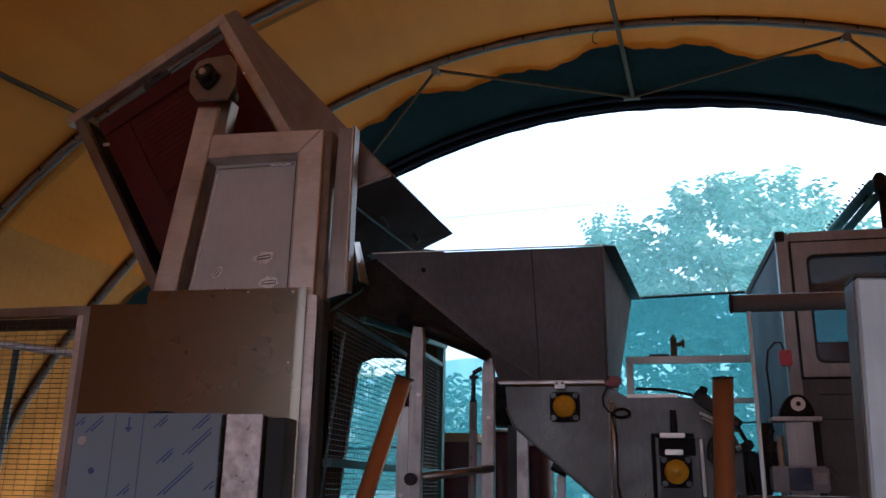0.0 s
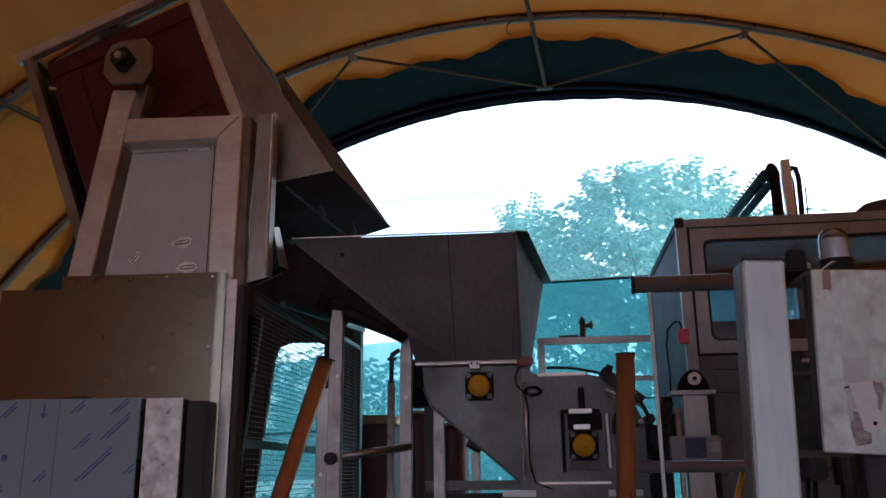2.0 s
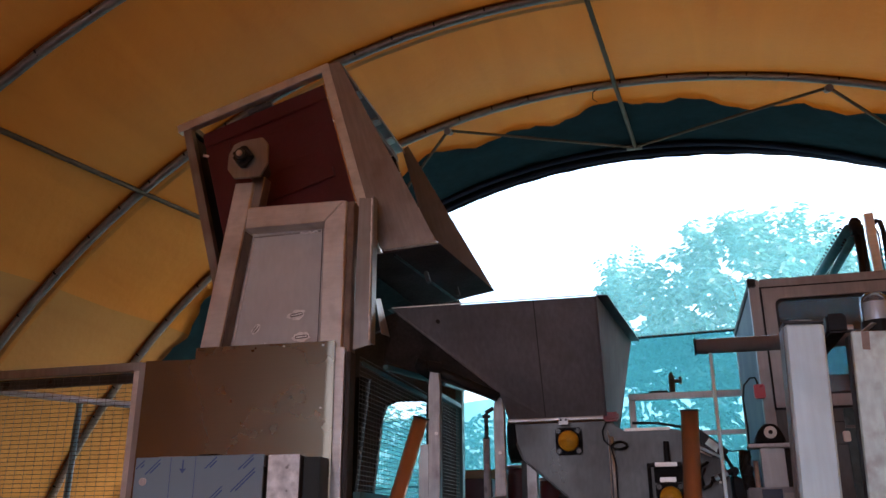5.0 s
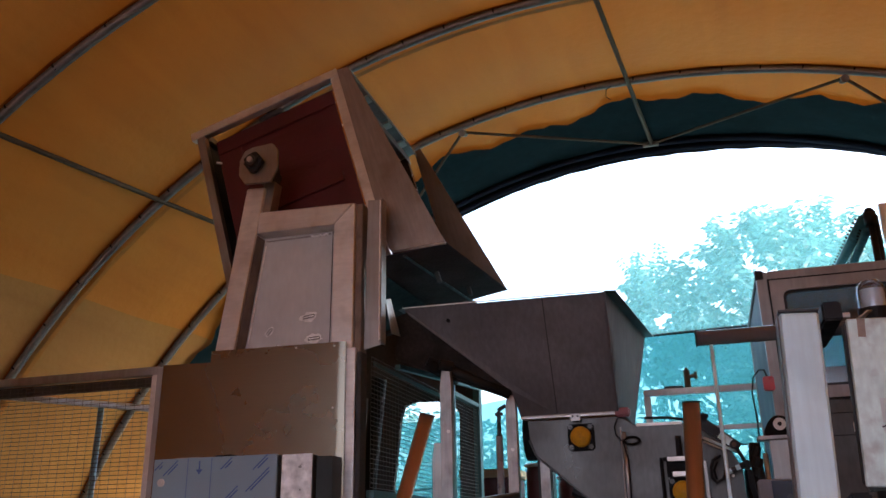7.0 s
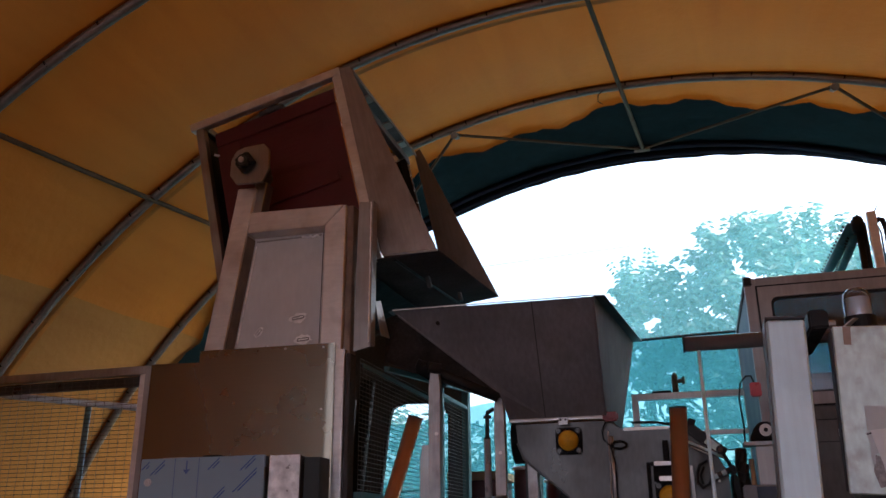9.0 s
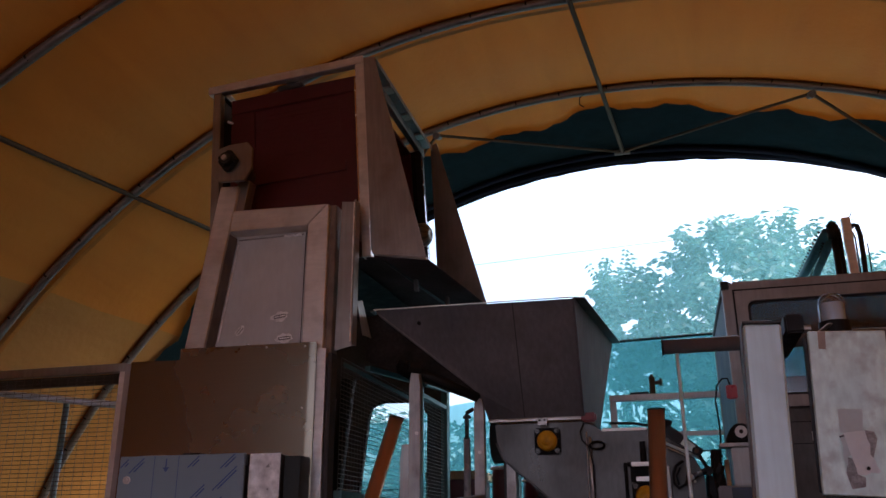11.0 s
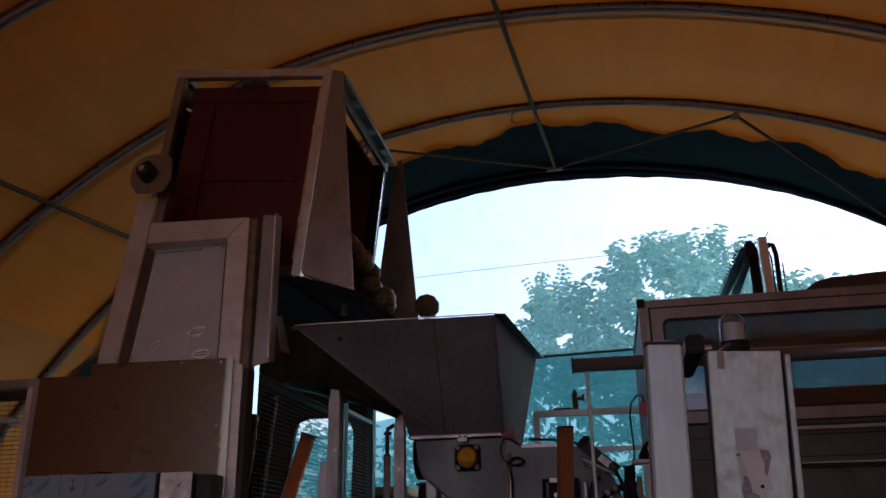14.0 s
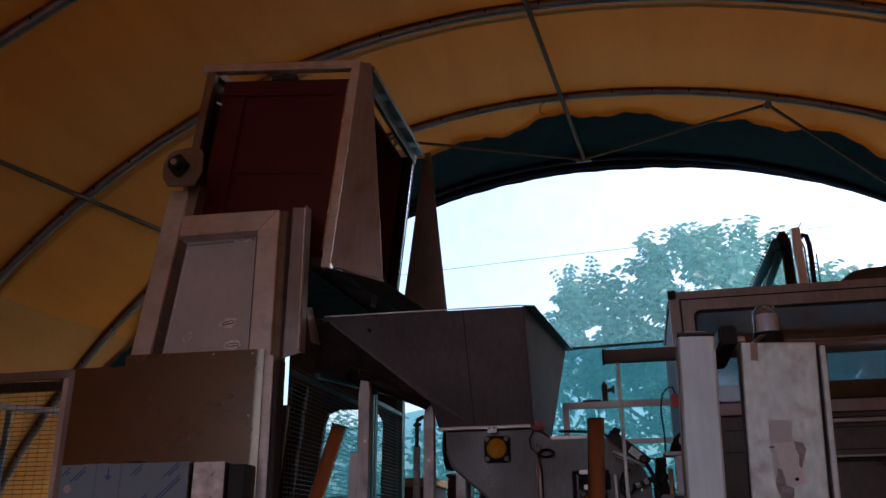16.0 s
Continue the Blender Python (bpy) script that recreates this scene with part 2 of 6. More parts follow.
def squash_material():
    m, nt, n, l, b = nodes_of("striped_squash_skin")
    tc = n.new("ShaderNodeTexCoord")
    sep = n.new("ShaderNodeSeparateXYZ")
    l.new(tc.outputs["Object"], sep.inputs[0])
    at = n.new("ShaderNodeMath")
    at.operation = "ARCTAN2"
    l.new(sep.outputs[0], at.inputs[0])
    l.new(sep.outputs[1], at.inputs[1])
    no = n.new("ShaderNodeTexNoise")
    no.inputs["Scale"].default_value = 22
    l.new(tc.outputs["Object"], no.inputs["Vector"])
    ad = n.new("ShaderNodeMath")
    ad.operation = "MULTIPLY_ADD"
    ad.inputs[1].default_value = 0.35
    l.new(no.outputs[0], ad.inputs[0])
    l.new(at.outputs[0], ad.inputs[2])
    ml = n.new("ShaderNodeMath")
    ml.operation = "MULTIPLY"
    ml.inputs[1].default_value = 10
    l.new(ad.outputs[0], ml.inputs[0])
    sn = n.new("ShaderNodeMath")
    sn.operation = "SINE"
    l.new(ml.outputs[0], sn.inputs[0])
    mr = n.new("ShaderNodeMapRange")
    mr.inputs["From Min"].default_value, mr.inputs["From Max"].default_value = 0.3, 0.7
    l.new(sn.outputs[0], mr.inputs[0])
    oi = n.new("ShaderNodeObjectInfo")
    flesh = n.new("ShaderNodeMix")
    flesh.data_type = "RGBA"
    flesh.inputs["A"].default_value, flesh.inputs["B"].default_value = (0.13, 0.10, 0.07, 1), (0.13, 0.085, 0.048, 1)
    l.new(oi.outputs["Random"], flesh.inputs["Factor"])
    mx = n.new("ShaderNodeMix")
    mx.data_type = "RGBA"
    l.new(mr.outputs[0], mx.inputs["Factor"])
    l.new(flesh.outputs["Result"], mx.inputs["A"])
    mx.inputs["B"].default_value = (0.07, 0.058, 0.04, 1)
    l.new(mx.outputs["Result"], b.inputs["Base Color"])
    b.inputs["Roughness"].default_value = 0.42
    bp = n.new("ShaderNodeBump")
    bp.inputs["Strength"].default_value, bp.inputs["Distance"].default_value = 0.3, 0.003
    l.new(no.outputs[0], bp.inputs["Height"])
    l.new(bp.outputs[0], b.inputs["Normal"])
    return m


SKIN = tent_skin("orange_tent_fabric", (0.70, 0.240, 0.020), (0.82, 0.315, 0.038), (0.42, 0.132, 0.014), (0.535, 0.180, 0.021))
SKIN_PALE = tent_skin("tan_tent_fabric", (0.52, 0.215, 0.045), (0.60, 0.265, 0.066), (0.31, 0.132, 0.030), (0.38, 0.168, 0.042))
NET = see_through("pale_teal_net", (0.74, 0.96, 1.0), (0.11, 0.60, 0.68), 0.21, 0.05, 2.5)
NET_LOW = see_through("teal_windbreak_net", (0.28, 0.58, 0.64), (0.008, 0.16, 0.19), 0.25, 0.12, 2.2)
GLASS = clear_glass("machine_window", (0.70, 0.75, 0.79), 0.10, 0.05)
CLEAR_DOME = clear_glass("clear_dome", (0.88, 0.89, 0.90), 0.12, 0.12, 1.3)
FROST = surface("pale_side_sheet", (0.11, 0.16, 0.20), 0.6, 0.0, 5, 0.1, 0.02, spec=0.1)
LEAF = leaf_material()
SQUASH = squash_material()


# ---- building helpers ----
def part(name, bm, material, parent=None, label="", smooth=False):
    me = bpy.data.meshes.new(name)
    bm.to_mesh(me)
    bm.free()
    me.materials.append(material)
    if smooth:
        for p in me.polygons:
            p.use_smooth = True
    ob = new(name, me)
    if parent:
        ob.parent = parent
    if label:
        ob["label"] = label
    return ob


def thing(name, label, category, group="", kind=""):
    return tagged(new(name), label, category, group, kind)


def block(x0, x1, y0, y1, z0, z1, bevel=0.004, bm=None):
    bm = bm or bmesh.new()
    r = bmesh.ops.create_cube(bm, size=1)
    for v in r["verts"]:
        v.co = Vector(((x0 + x1) / 2 + v.co.x * (x1 - x0), (y0 + y1) / 2 + v.co.y * (y1 - y0), (z0 + z1) / 2 + v.co.z * (z1 - z0)))
    if bevel:
        edges = list({e for v in r["verts"] for e in v.link_edges})
        bmesh.ops.bevel(bm, geom=edges, offset=min(bevel, 0.4 * min(abs(x1 - x0), abs(y1 - y0), abs(z1 - z0))), segments=2, affect="EDGES")
    return bm


def slab(outline, y0, y1, bevel=0.003, bm=None):
    """A plate from an outline in x and z, from y0 to y1."""
    bm = bm or bmesh.new()
    front = [bm.verts.new((x, y0, z)) for x, z in outline]
    back = [bm.verts.new((x, y1, z)) for x, z in outline]
    faces = [bm.faces.new(front), bm.faces.new(back[::-1])]
    for i in range(len(outline)):
        j = (i + 1) % len(outline)
        faces.append(bm.faces.new((front[j], front[i], back[i], back[j])))
    bmesh.ops.recalc_face_normals(bm, faces=faces)
    if bevel:
        bmesh.ops.bevel(bm, geom=list({e for f in faces for e in f.edges}), offset=bevel, segments=1, affect="EDGES")
    return bm


def rod(a, b, r, seg=16, bm=None, r2=None, cap=True):
    bm = bm or bmesh.new()
    a, b = Vector(a), Vector(b)
    d = b - a
    m = Matrix.Translation((a + b) / 2) @ d.to_track_quat("Z", "Y").to_matrix().to_4x4()
    bmesh.ops.create_cone(bm, cap_ends=cap, segments=seg, radius1=r, radius2=r if r2 is None else r2, depth=d.length, matrix=m)
    return bm


def open_tube(a, b, r, wall=0.003, seg=24):
    """A tube with an open, hollow end at a."""
    bm = bmesh.new()
    a, b = Vector(a), Vector(b)
    q = (b - a).to_track_quat("Z", "Y")
    loops = []
    for centre, rad in ((b, r), (a, r), (a, r - wall), (a + (b - a) * 0.9, r - wall)):
        loops.append([bm.verts.new(centre + q @ Vector((rad * math.cos(k * 2 * math.pi / seg), rad * math.sin(k * 2 * math.pi / seg), 0))) for k in range(seg)])
    for p, s in zip(loops, loops[1:]):
        for k in range(seg):
            bm.faces.new((p[k], p[(k + 1) % seg], s[(k + 1) % seg], s[k]))
    bmesh.ops.recalc_face_normals(bm, faces=bm.faces)
    return bm


def pipe(points, r, seg=8, bm=None):
    """A tube swept along points."""
    bm = bm or bmesh.new()
    pts = [Vector(p) for p in points]
    rings = []
    for i, p in enumerate(pts):
        d = (pts[min(i + 1, len(pts) - 1)] - pts[max(i - 1, 0)]).normalized()
        side = d.cross(Vector((0.13, 0.97, 0.21))).normalized()
        up = side.cross(d)
        rings.append([bm.verts.new(p + r * (math.cos(k * 2 * math.pi / seg) * side + math.sin(k * 2 * math.pi / seg) * up)) for k in range(seg)])
    for p, s in zip(rings, rings[1:]):
        for k in range(seg):
            bm.faces.new((p[k], s[k], s[(k + 1) % seg], p[(k + 1) % seg]))
    bm.faces.new(rings[0])
    bm.faces.new(rings[-1][::-1])
    bmesh.ops.recalc_face_normals(bm, faces=bm.faces)
    return bm


def sheet(corners, thick=0.003):
    """A flat sheet through three or more corners, with thickness behind it."""
    bm = bmesh.new()
    c = [Vector(p) for p in corners]
    nrm = (c[1] - c[0]).cross(c[2] - c[0]).normalized() * thick
    a = [bm.verts.new(p) for p in c]
    b = [bm.verts.new(p - nrm) for p in c]
    bm.faces.new(a)
    bm.faces.new(b[::-1])
    for i in range(len(c)):
        j = (i + 1) % len(c)
        bm.faces.new((a[j], a[i], b[i], b[j]))
    bmesh.ops.recalc_face_normals(bm, faces=bm.faces)
    return bm


def bolt(parent, x, y, z, r=0.007, mat=None):
    bm = rod((x, y, z), (x, y - 0.006, z), r, 6)
    return part("bolt", bm, mat or STEEL_LIGHT, parent)


# ---- ground and tent ----
bm = bmesh.new()
bmesh.ops.create_grid(bm, x_segments=40, y_segments=40, size=300)
ground = part("ground", bm, GROUND)
tagged(ground, "trodden grey gravel ground under the tent", "ground", kind="structure")

CENTRE_Z, RADIUS = -0.62, 5.2
RIBS = (7.06, 5.95, 4.66, 3.22, 1.8, 0.38, -1.04, -2.46, -3.88)
BACK = -4.6


def axis_x(y):
    return -0.17 + 0.085 * (y - 5.95)


def on_arch(angle, r=RADIUS, y=5.95):
    a = radians(angle)
    return axis_x(y) + r * math.sin(a), CENTRE_Z + r * math.cos(a)


def bow(angle, y):
    """How far the arches lean towards the back along their sweep."""
    w = max(0.0, min(1.0, (y - 3.3) / 1.1, (6.9 - y) / 0.8))
    return w * (-0.15 * min(1.3, (angle / 29) ** 2) if angle > 0 else -0.055 * min(1.0, -angle / 20))


FOOT = math.degrees(math.acos(-CENTRE_Z / RADIUS)) - 0.2
tent = thing("tent", "large orange fabric tunnel tent on arched steel tubes", "tent", kind="structure")
bm = bmesh.new()
ys = []
for near, far in zip(RIBS[1:], RIBS):
    ys += [near + (far - near) * k / 6 for k in range(6)]
ys = sorted(set([round(y, 3) for y in ys] + [7.1, BACK]))
grid = []
for y in ys:
    gap = min(abs(y - r) for r in RIBS)
    line = []
    for k in range(97):
        ang = -FOOT + 2 * FOOT * k / 96
        sag = 0.035 - 0.05 * min(1, gap / 0.6) + 0.012 * noise.noise((ang * 0.12, y * 0.9, 3.0))
        x, z = on_arch(ang, RADIUS + sag, y)
        line.append(bm.verts.new((x, y + bow(ang, y), z)))
    grid.append(line)
low = [[v.co.copy() for v in line[:21]] for line in grid]
for a, b in zip(grid, grid[1:]):
    skirted = a[0].co.y > 3.2
    for k in range(20 if skirted else 0, 96):
        bm.faces.new((a[k], a[k + 1], b[k + 1], b[k]))
part("tent_roof_fabric", bm, SKIN, tent, "orange translucent coated fabric", smooth=True)
# paler tan side panel low on one side
bm = bmesh.new()
grid = [[bm.verts.new(v) for v in line] for line in low if line[0].y > 3.2]
for a, b in zip(grid, grid[1:]):
    for k in range(20):
        bm.faces.new((a[k], a[k + 1], b[k + 1], b[k]))
part("tent_side_panel", bm, SKIN_PALE, tent, "tan fabric side panel", smooth=True)
# unseen end wall behind, added; its open doorway is sized for the fill light
bm = bmesh.new()
DOOR = 3.3
for side in (-1, 1):
    cols = []
    for k in range(25):
        h = DOOR + (5.0 - DOOR) * k / 24
        x = axis_x(BACK) + side * h
        cols.append((bm.verts.new((x, BACK, 0.0)), bm.verts.new((x, BACK, max(0.01, CENTRE_Z + math.sqrt(max(0.0, (RADIUS + 0.03) ** 2 - h * h)))))))
    for a, b in zip(cols, cols[1:]):
        bm.faces.new((a[0], b[0], b[1], a[1]))
cols = []
for k in range(13):
    h = -DOOR + 2 * DOOR * k / 12
    x = axis_x(BACK) + h
    cols.append((bm.verts.new((x, BACK, CENTRE_Z + math.sqrt((RADIUS + 0.03) ** 2 - h * h) - 0.75)), bm.verts.new((x, BACK, CENTRE_Z + math.sqrt((RADIUS + 0.03) ** 2 - h * h)))))
for a, b in zip(cols, cols[1:]):
    bm.faces.new((a[0], b[0], b[1], a[1]))
part("unseen_back_wall", bm, SKIN, tent, "unseen orange back wall, added with a doorway that lets in fill light")
# front wing of the end wall
bm = bmesh.new()
wing = []
for k in range(21):
    z = 3.1 * k / 20
    half = math.sqrt((RADIUS + 0.02) ** 2 - (z - CENTRE_Z) ** 2)
    wing.append((bm.verts.new((axis_x(7.1) - half, 7.11, z)), bm.verts.new((min(-4.2, axis_x(7.1) - half + 1.0), 7.11, z))))
for a, b in zip(wing, wing[1:]):
    bm.faces.new((a[0], a[1], b[1], b[0]))
part("tent_end_wing", bm, SKIN_PALE, tent, "orange fabric end wing")
for i, y in enumerate(RIBS):
    pts = []
    for k in range(61):
        ang = -FOOT + 2 * FOOT * k / 60
        x, z = on_arch(ang, RADIUS if i else RADIUS - 0.06, y)
        pts.append((x, y + bow(ang, y), z))
    rib = part("tent_rib", pipe(pts, 0.030 if i else 0.024, 12), RIB if i else HEM, tent, "grey steel arch tube" if i == 1 else "", smooth=True)
    if i in (1, 2, 3):
        # fabric ties along the arch
        for k in range(37):
            ang = -66 + 132 * k / 36 + 0.6 * math.sin(k * 7.3 + i)
            a, b = on_arch(ang, RADIUS + 0.003, y), on_arch(ang + 0.14, RADIUS + 0.003, y)
            ty = y + bow(ang, y)
            part("tie", rod((a[0], ty, a[1]), (b[0], ty, b[1]), 0.032, 10), BLACK, rib)
for ang in (-78, -39, 0.0, 39, 78):
    depth = 0.062 if ang == 0.0 else 0.02
    pts = []
    for y in (BACK, *sorted(RIBS[1:]), 7.06):
        x, z = on_arch(ang + (0.85 * max(0.0, y - 3.3) if ang == -39 else 0.0), RADIUS - depth, y)
        pts.append((x, y, z))
    part("purlin", pipe(pts, 0.018, 10), PURLIN, tent, smooth=True)
SLEEVE = surface("brown_orange_sleeve", (0.33, 0.095, 0.018), 0.75, 0.0, 6, 0.25, 0.2, 30, spec=0.1)
for y in RIBS[1:6]:
    bm = bmesh.new()
    strip = []
    for k in range(121):
        ang = -FOOT + 2 * FOOT * k / 120
        lo = y - 0.035 - 0.012 * noise.noise((ang * 0.4, y, 0))
        hi = y + 0.030 + 0.014 * noise.noise((ang * 0.5, y, 7))
        pts = [on_arch(ang, RADIUS + 0.027, yy) for yy in (lo, hi)]
        lean_y = bow(ang, y)
        strip.append([bm.verts.new((pts[0][0], lo + lean_y, pts[0][1])), bm.verts.new((pts[1][0], hi + lean_y, pts[1][1]))])
    for a, b in zip(strip, strip[1:]):
        bm.faces.new((a[0], b[0], b[1], a[1]))
    part("rib_sleeve", bm, SLEEVE, tent, "darker stitched sleeve over the tube", smooth=True)
# welded seam of the fabric beside one arch
bm = bmesh.new()
strip = []
for k in range(121):
    ang = -FOOT + 2 * FOOT * k / 120
    y = 4.66 + 0.11 + bow(ang, 4.66) + 0.006 * noise.noise((ang * 0.3, 2.0, 5.0))
    x, z = on_arch(ang, RADIUS + 0.006, y)
    strip.append([bm.verts.new((x, y - 0.020, z)), bm.verts.new((x, y + 0.020, z))])
for a, b in zip(strip, strip[1:]):
    bm.faces.new((a[0], b[0], b[1], a[1]))
part("fabric_seam", bm, surface("doubled_fabric", (0.36, 0.125, 0.016), 0.6, 0.0, 4, 0.15, 0.1, 30, spec=0.2), tent, "welded fabric seam", smooth=True)
hook = on_arch(-1.6, RADIUS - 0.03, 5.9)
part("hook", pipe([(hook[0], 5.92, hook[1]), (hook[0] - 0.04, 5.92, hook[1] - 0.03), (hook[0] - 0.045, 5.92, hook[1] - 0.09), (hook[0] - 0.01, 5.92, hook[1] - 0.12)], 0.004, 6), BLACK, tent)
hub = (-0.086, 7.05, on_arch(0)[1] - 0.06)
for ang_l, far in ((-15.7, -30), (17.4, 33)):
    ax, az = on_arch(ang_l, RADIUS - 0.04)
    fx, fz = on_arch(far, RADIUS - 0.03, 7.05)
    part("brace", rod((ax, 5.93, az), hub, 0.013, 8), PURLIN, tent)
    part("brace", rod((ax, 5.93, az), (fx, 7.05, fz), 0.013, 8), PURLIN, tent)
    part("brace_clamp", rod((ax, 5.90, az - 0.02), (ax, 6.0, az + 0.02), 0.03, 10), RIB, tent)
part("hub_clamp", rod((hub[0] - 0.07, hub[1], hub[2]), (hub[0] + 0.07, hub[1], hub[2]), 0.028, 10), RIB, tent)

# dark green cloth laced under the end bay
cloth = thing("end_cloth", "dark green cloth laced under the roof at the tent mouth", "cloth")
bm = bmesh.new()
grid = []
for k in range(181):
    ang = -57 + 127 * k / 180
    y0 = 6.28 - 0.27 * max(0.0, min(1.0, (-ang - 34) / 12)) + 0.07 * math.sin(k * 0.21) + 0.06 * math.sin(k * 0.53 + 1) + 0.02 * math.sin(k * 1.7) + 0.10 * min(1, abs(ang) / 50)
    line = []
    for s in range(15):
        f = s / 14
        y = y0 + (7.13 - y0) * f
        wave = 0.02 * noise.noise((ang * 0.35, f * 4, 1)) + 0.012 * noise.noise((ang * 1.3, f * 9, 5))
        r = RADIUS - 0.03 - 0.008 * math.sin(f * math.pi) + wave * 0.7
        x, z = on_arch(ang, r, y)
        line.append(bm.verts.new((x, y, z)))
    for s, drop in enumerate((0.06, 0.16 - 0.09 * max(0.0, min(1.0, (ang - 4) / 22)))):
        x, z = on_arch(ang, RADIUS - drop + 0.01 * noise.noise((ang * 0.5, s, 9)), 7.1)
        line.append(bm.verts.new((x, 7.13 - 0.012 * s, z)))
    grid.append(line)
for a, b in zip(grid, grid[1:]):
    for s in range(16):
        bm.faces.new((a[s], b[s], b[s + 1], a[s + 1]))
part("cloth_sheet", bm, GREEN_DARK, cloth, smooth=True)
bm = bmesh.new()
pts = []
for k in range(121):
    ang = -70 + 140 * k / 120
    x, z = on_arch(ang, RADIUS - 0.12 + 0.075 * max(0.0, min(1.0, (ang - 4) / 22)), 7.1)
    pts.append((x, 7.10, z))
part("hem_tube", pipe(pts, 0.022, 10), HEM, cloth, smooth=True)

# gathered side curtain
curtain = thing("side_curtain", "dark green gathered curtain at the tent mouth", "curtain")
bm = bmesh.new()
grid = []
levels = 30
for s in range(levels + 1):
    z = 0.02 + (3.3 - 0.02) * s / levels
    right = -3.22 + 0.03 * z
    left = max(-4.3, axis_x(7.1) - math.sqrt(max(0.1, (RADIUS - 0.06) ** 2 - (z - CENTRE_Z) ** 2)))
    line = []
    for k in range(61):
        f = k / 60
        x = left + (right - left) * f
        y = 7.15 + 0.05 * math.sin(f * 44 + 0.4 * math.sin(z * 2)) * (0.4 + 0.6 * f) + 0.02 * noise.noise((f * 9, z, 2))
        line.append(bm.verts.new((x, y, z)))
    grid.append(line)
for a, b in zip(grid, grid[1:]):
    for k in range(60):
        bm.faces.new((a[k], a[k + 1], b[k + 1], b[k]))
part("curtain_cloth", bm, GREEN_DARK, curtain, smooth=True)

ROPE = surface("dark_teal_rope", (0.015, 0.05, 0.055), 0.8, 0.0, 30, 0.2, 0.1, spec=0.1)
# nets across the mouth
net = thing("windbreak_net", "teal windbreak net with a dark rope stretched across the mouth", "net")


def net_sheet(z0, z1, y, x0=-3.7, x1=4.6):
    bm = bmesh.new()
    grid = []
    for s in range(25):
        line = []
        for k in range(81):
            x = x0 + (x1 - x0) * k / 80
            z = z0 + (z1(x) - z0) * s / 24
            line.append(bm.verts.new((x, y + 0.05 * noise.noise((x * 0.8, z * 1.2, 4)), z)))
        grid.append(line)
    for a, b in zip(grid, grid[1:]):
        for k in range(80):
            bm.faces.new((a[k], a[k + 1], b[k + 1], b[k]))
    return bm


part("upper_net", net_sheet(0.0, lambda x: CENTRE_Z + math.sqrt(max(0.0, (RADIUS + 0.02) ** 2 - (x - axis_x(7.3)) ** 2)), 7.30), NET, net, "pale teal fine net", smooth=True)
part("lower_net", net_sheet(0.0, lambda x: 2.775 + 0.025 * x if x > -0.75 else 2.22 + 0.08 * math.sin(3.1 * x), 7.22), NET_LOW, net, "teal net, doubled", smooth=True)
for phase in (0.0, math.pi):
    pts = [(-0.8 + 5.4 * k / 620, 7.2 + 0.006 * math.cos(k * 1.15 + phase), 2.775 + 0.025 * (-0.8 + 5.4 * k / 620) + 0.006 * math.sin(k * 1.15 + phase)) for k in range(621)]
    part("rope", pipe(pts, 0.0085, 5), ROPE if phase else BLACK, net, "dark twisted rope", smooth=True)
pts = [(-3.2 + 7.8 * k / 60, 7.25, 1.55 + 0.01 * math.sin(k)) for k in range(61)]
part("rope", pipe(pts, 0.010, 6), BLACK, net, smooth=True)

# overhead cable beyond the mouth
cable = thing("overhead_cable", "thin dark cable sagging across the sky", "cable")
part("wire", pipe([(-6 + 14 * k / 40, 12.0, 5.02 + 0.45 * k / 40 + 0.08 * math.sin(math.pi * k / 40)) for k in range(41)], 0.0045, 5), BLACK, cable)


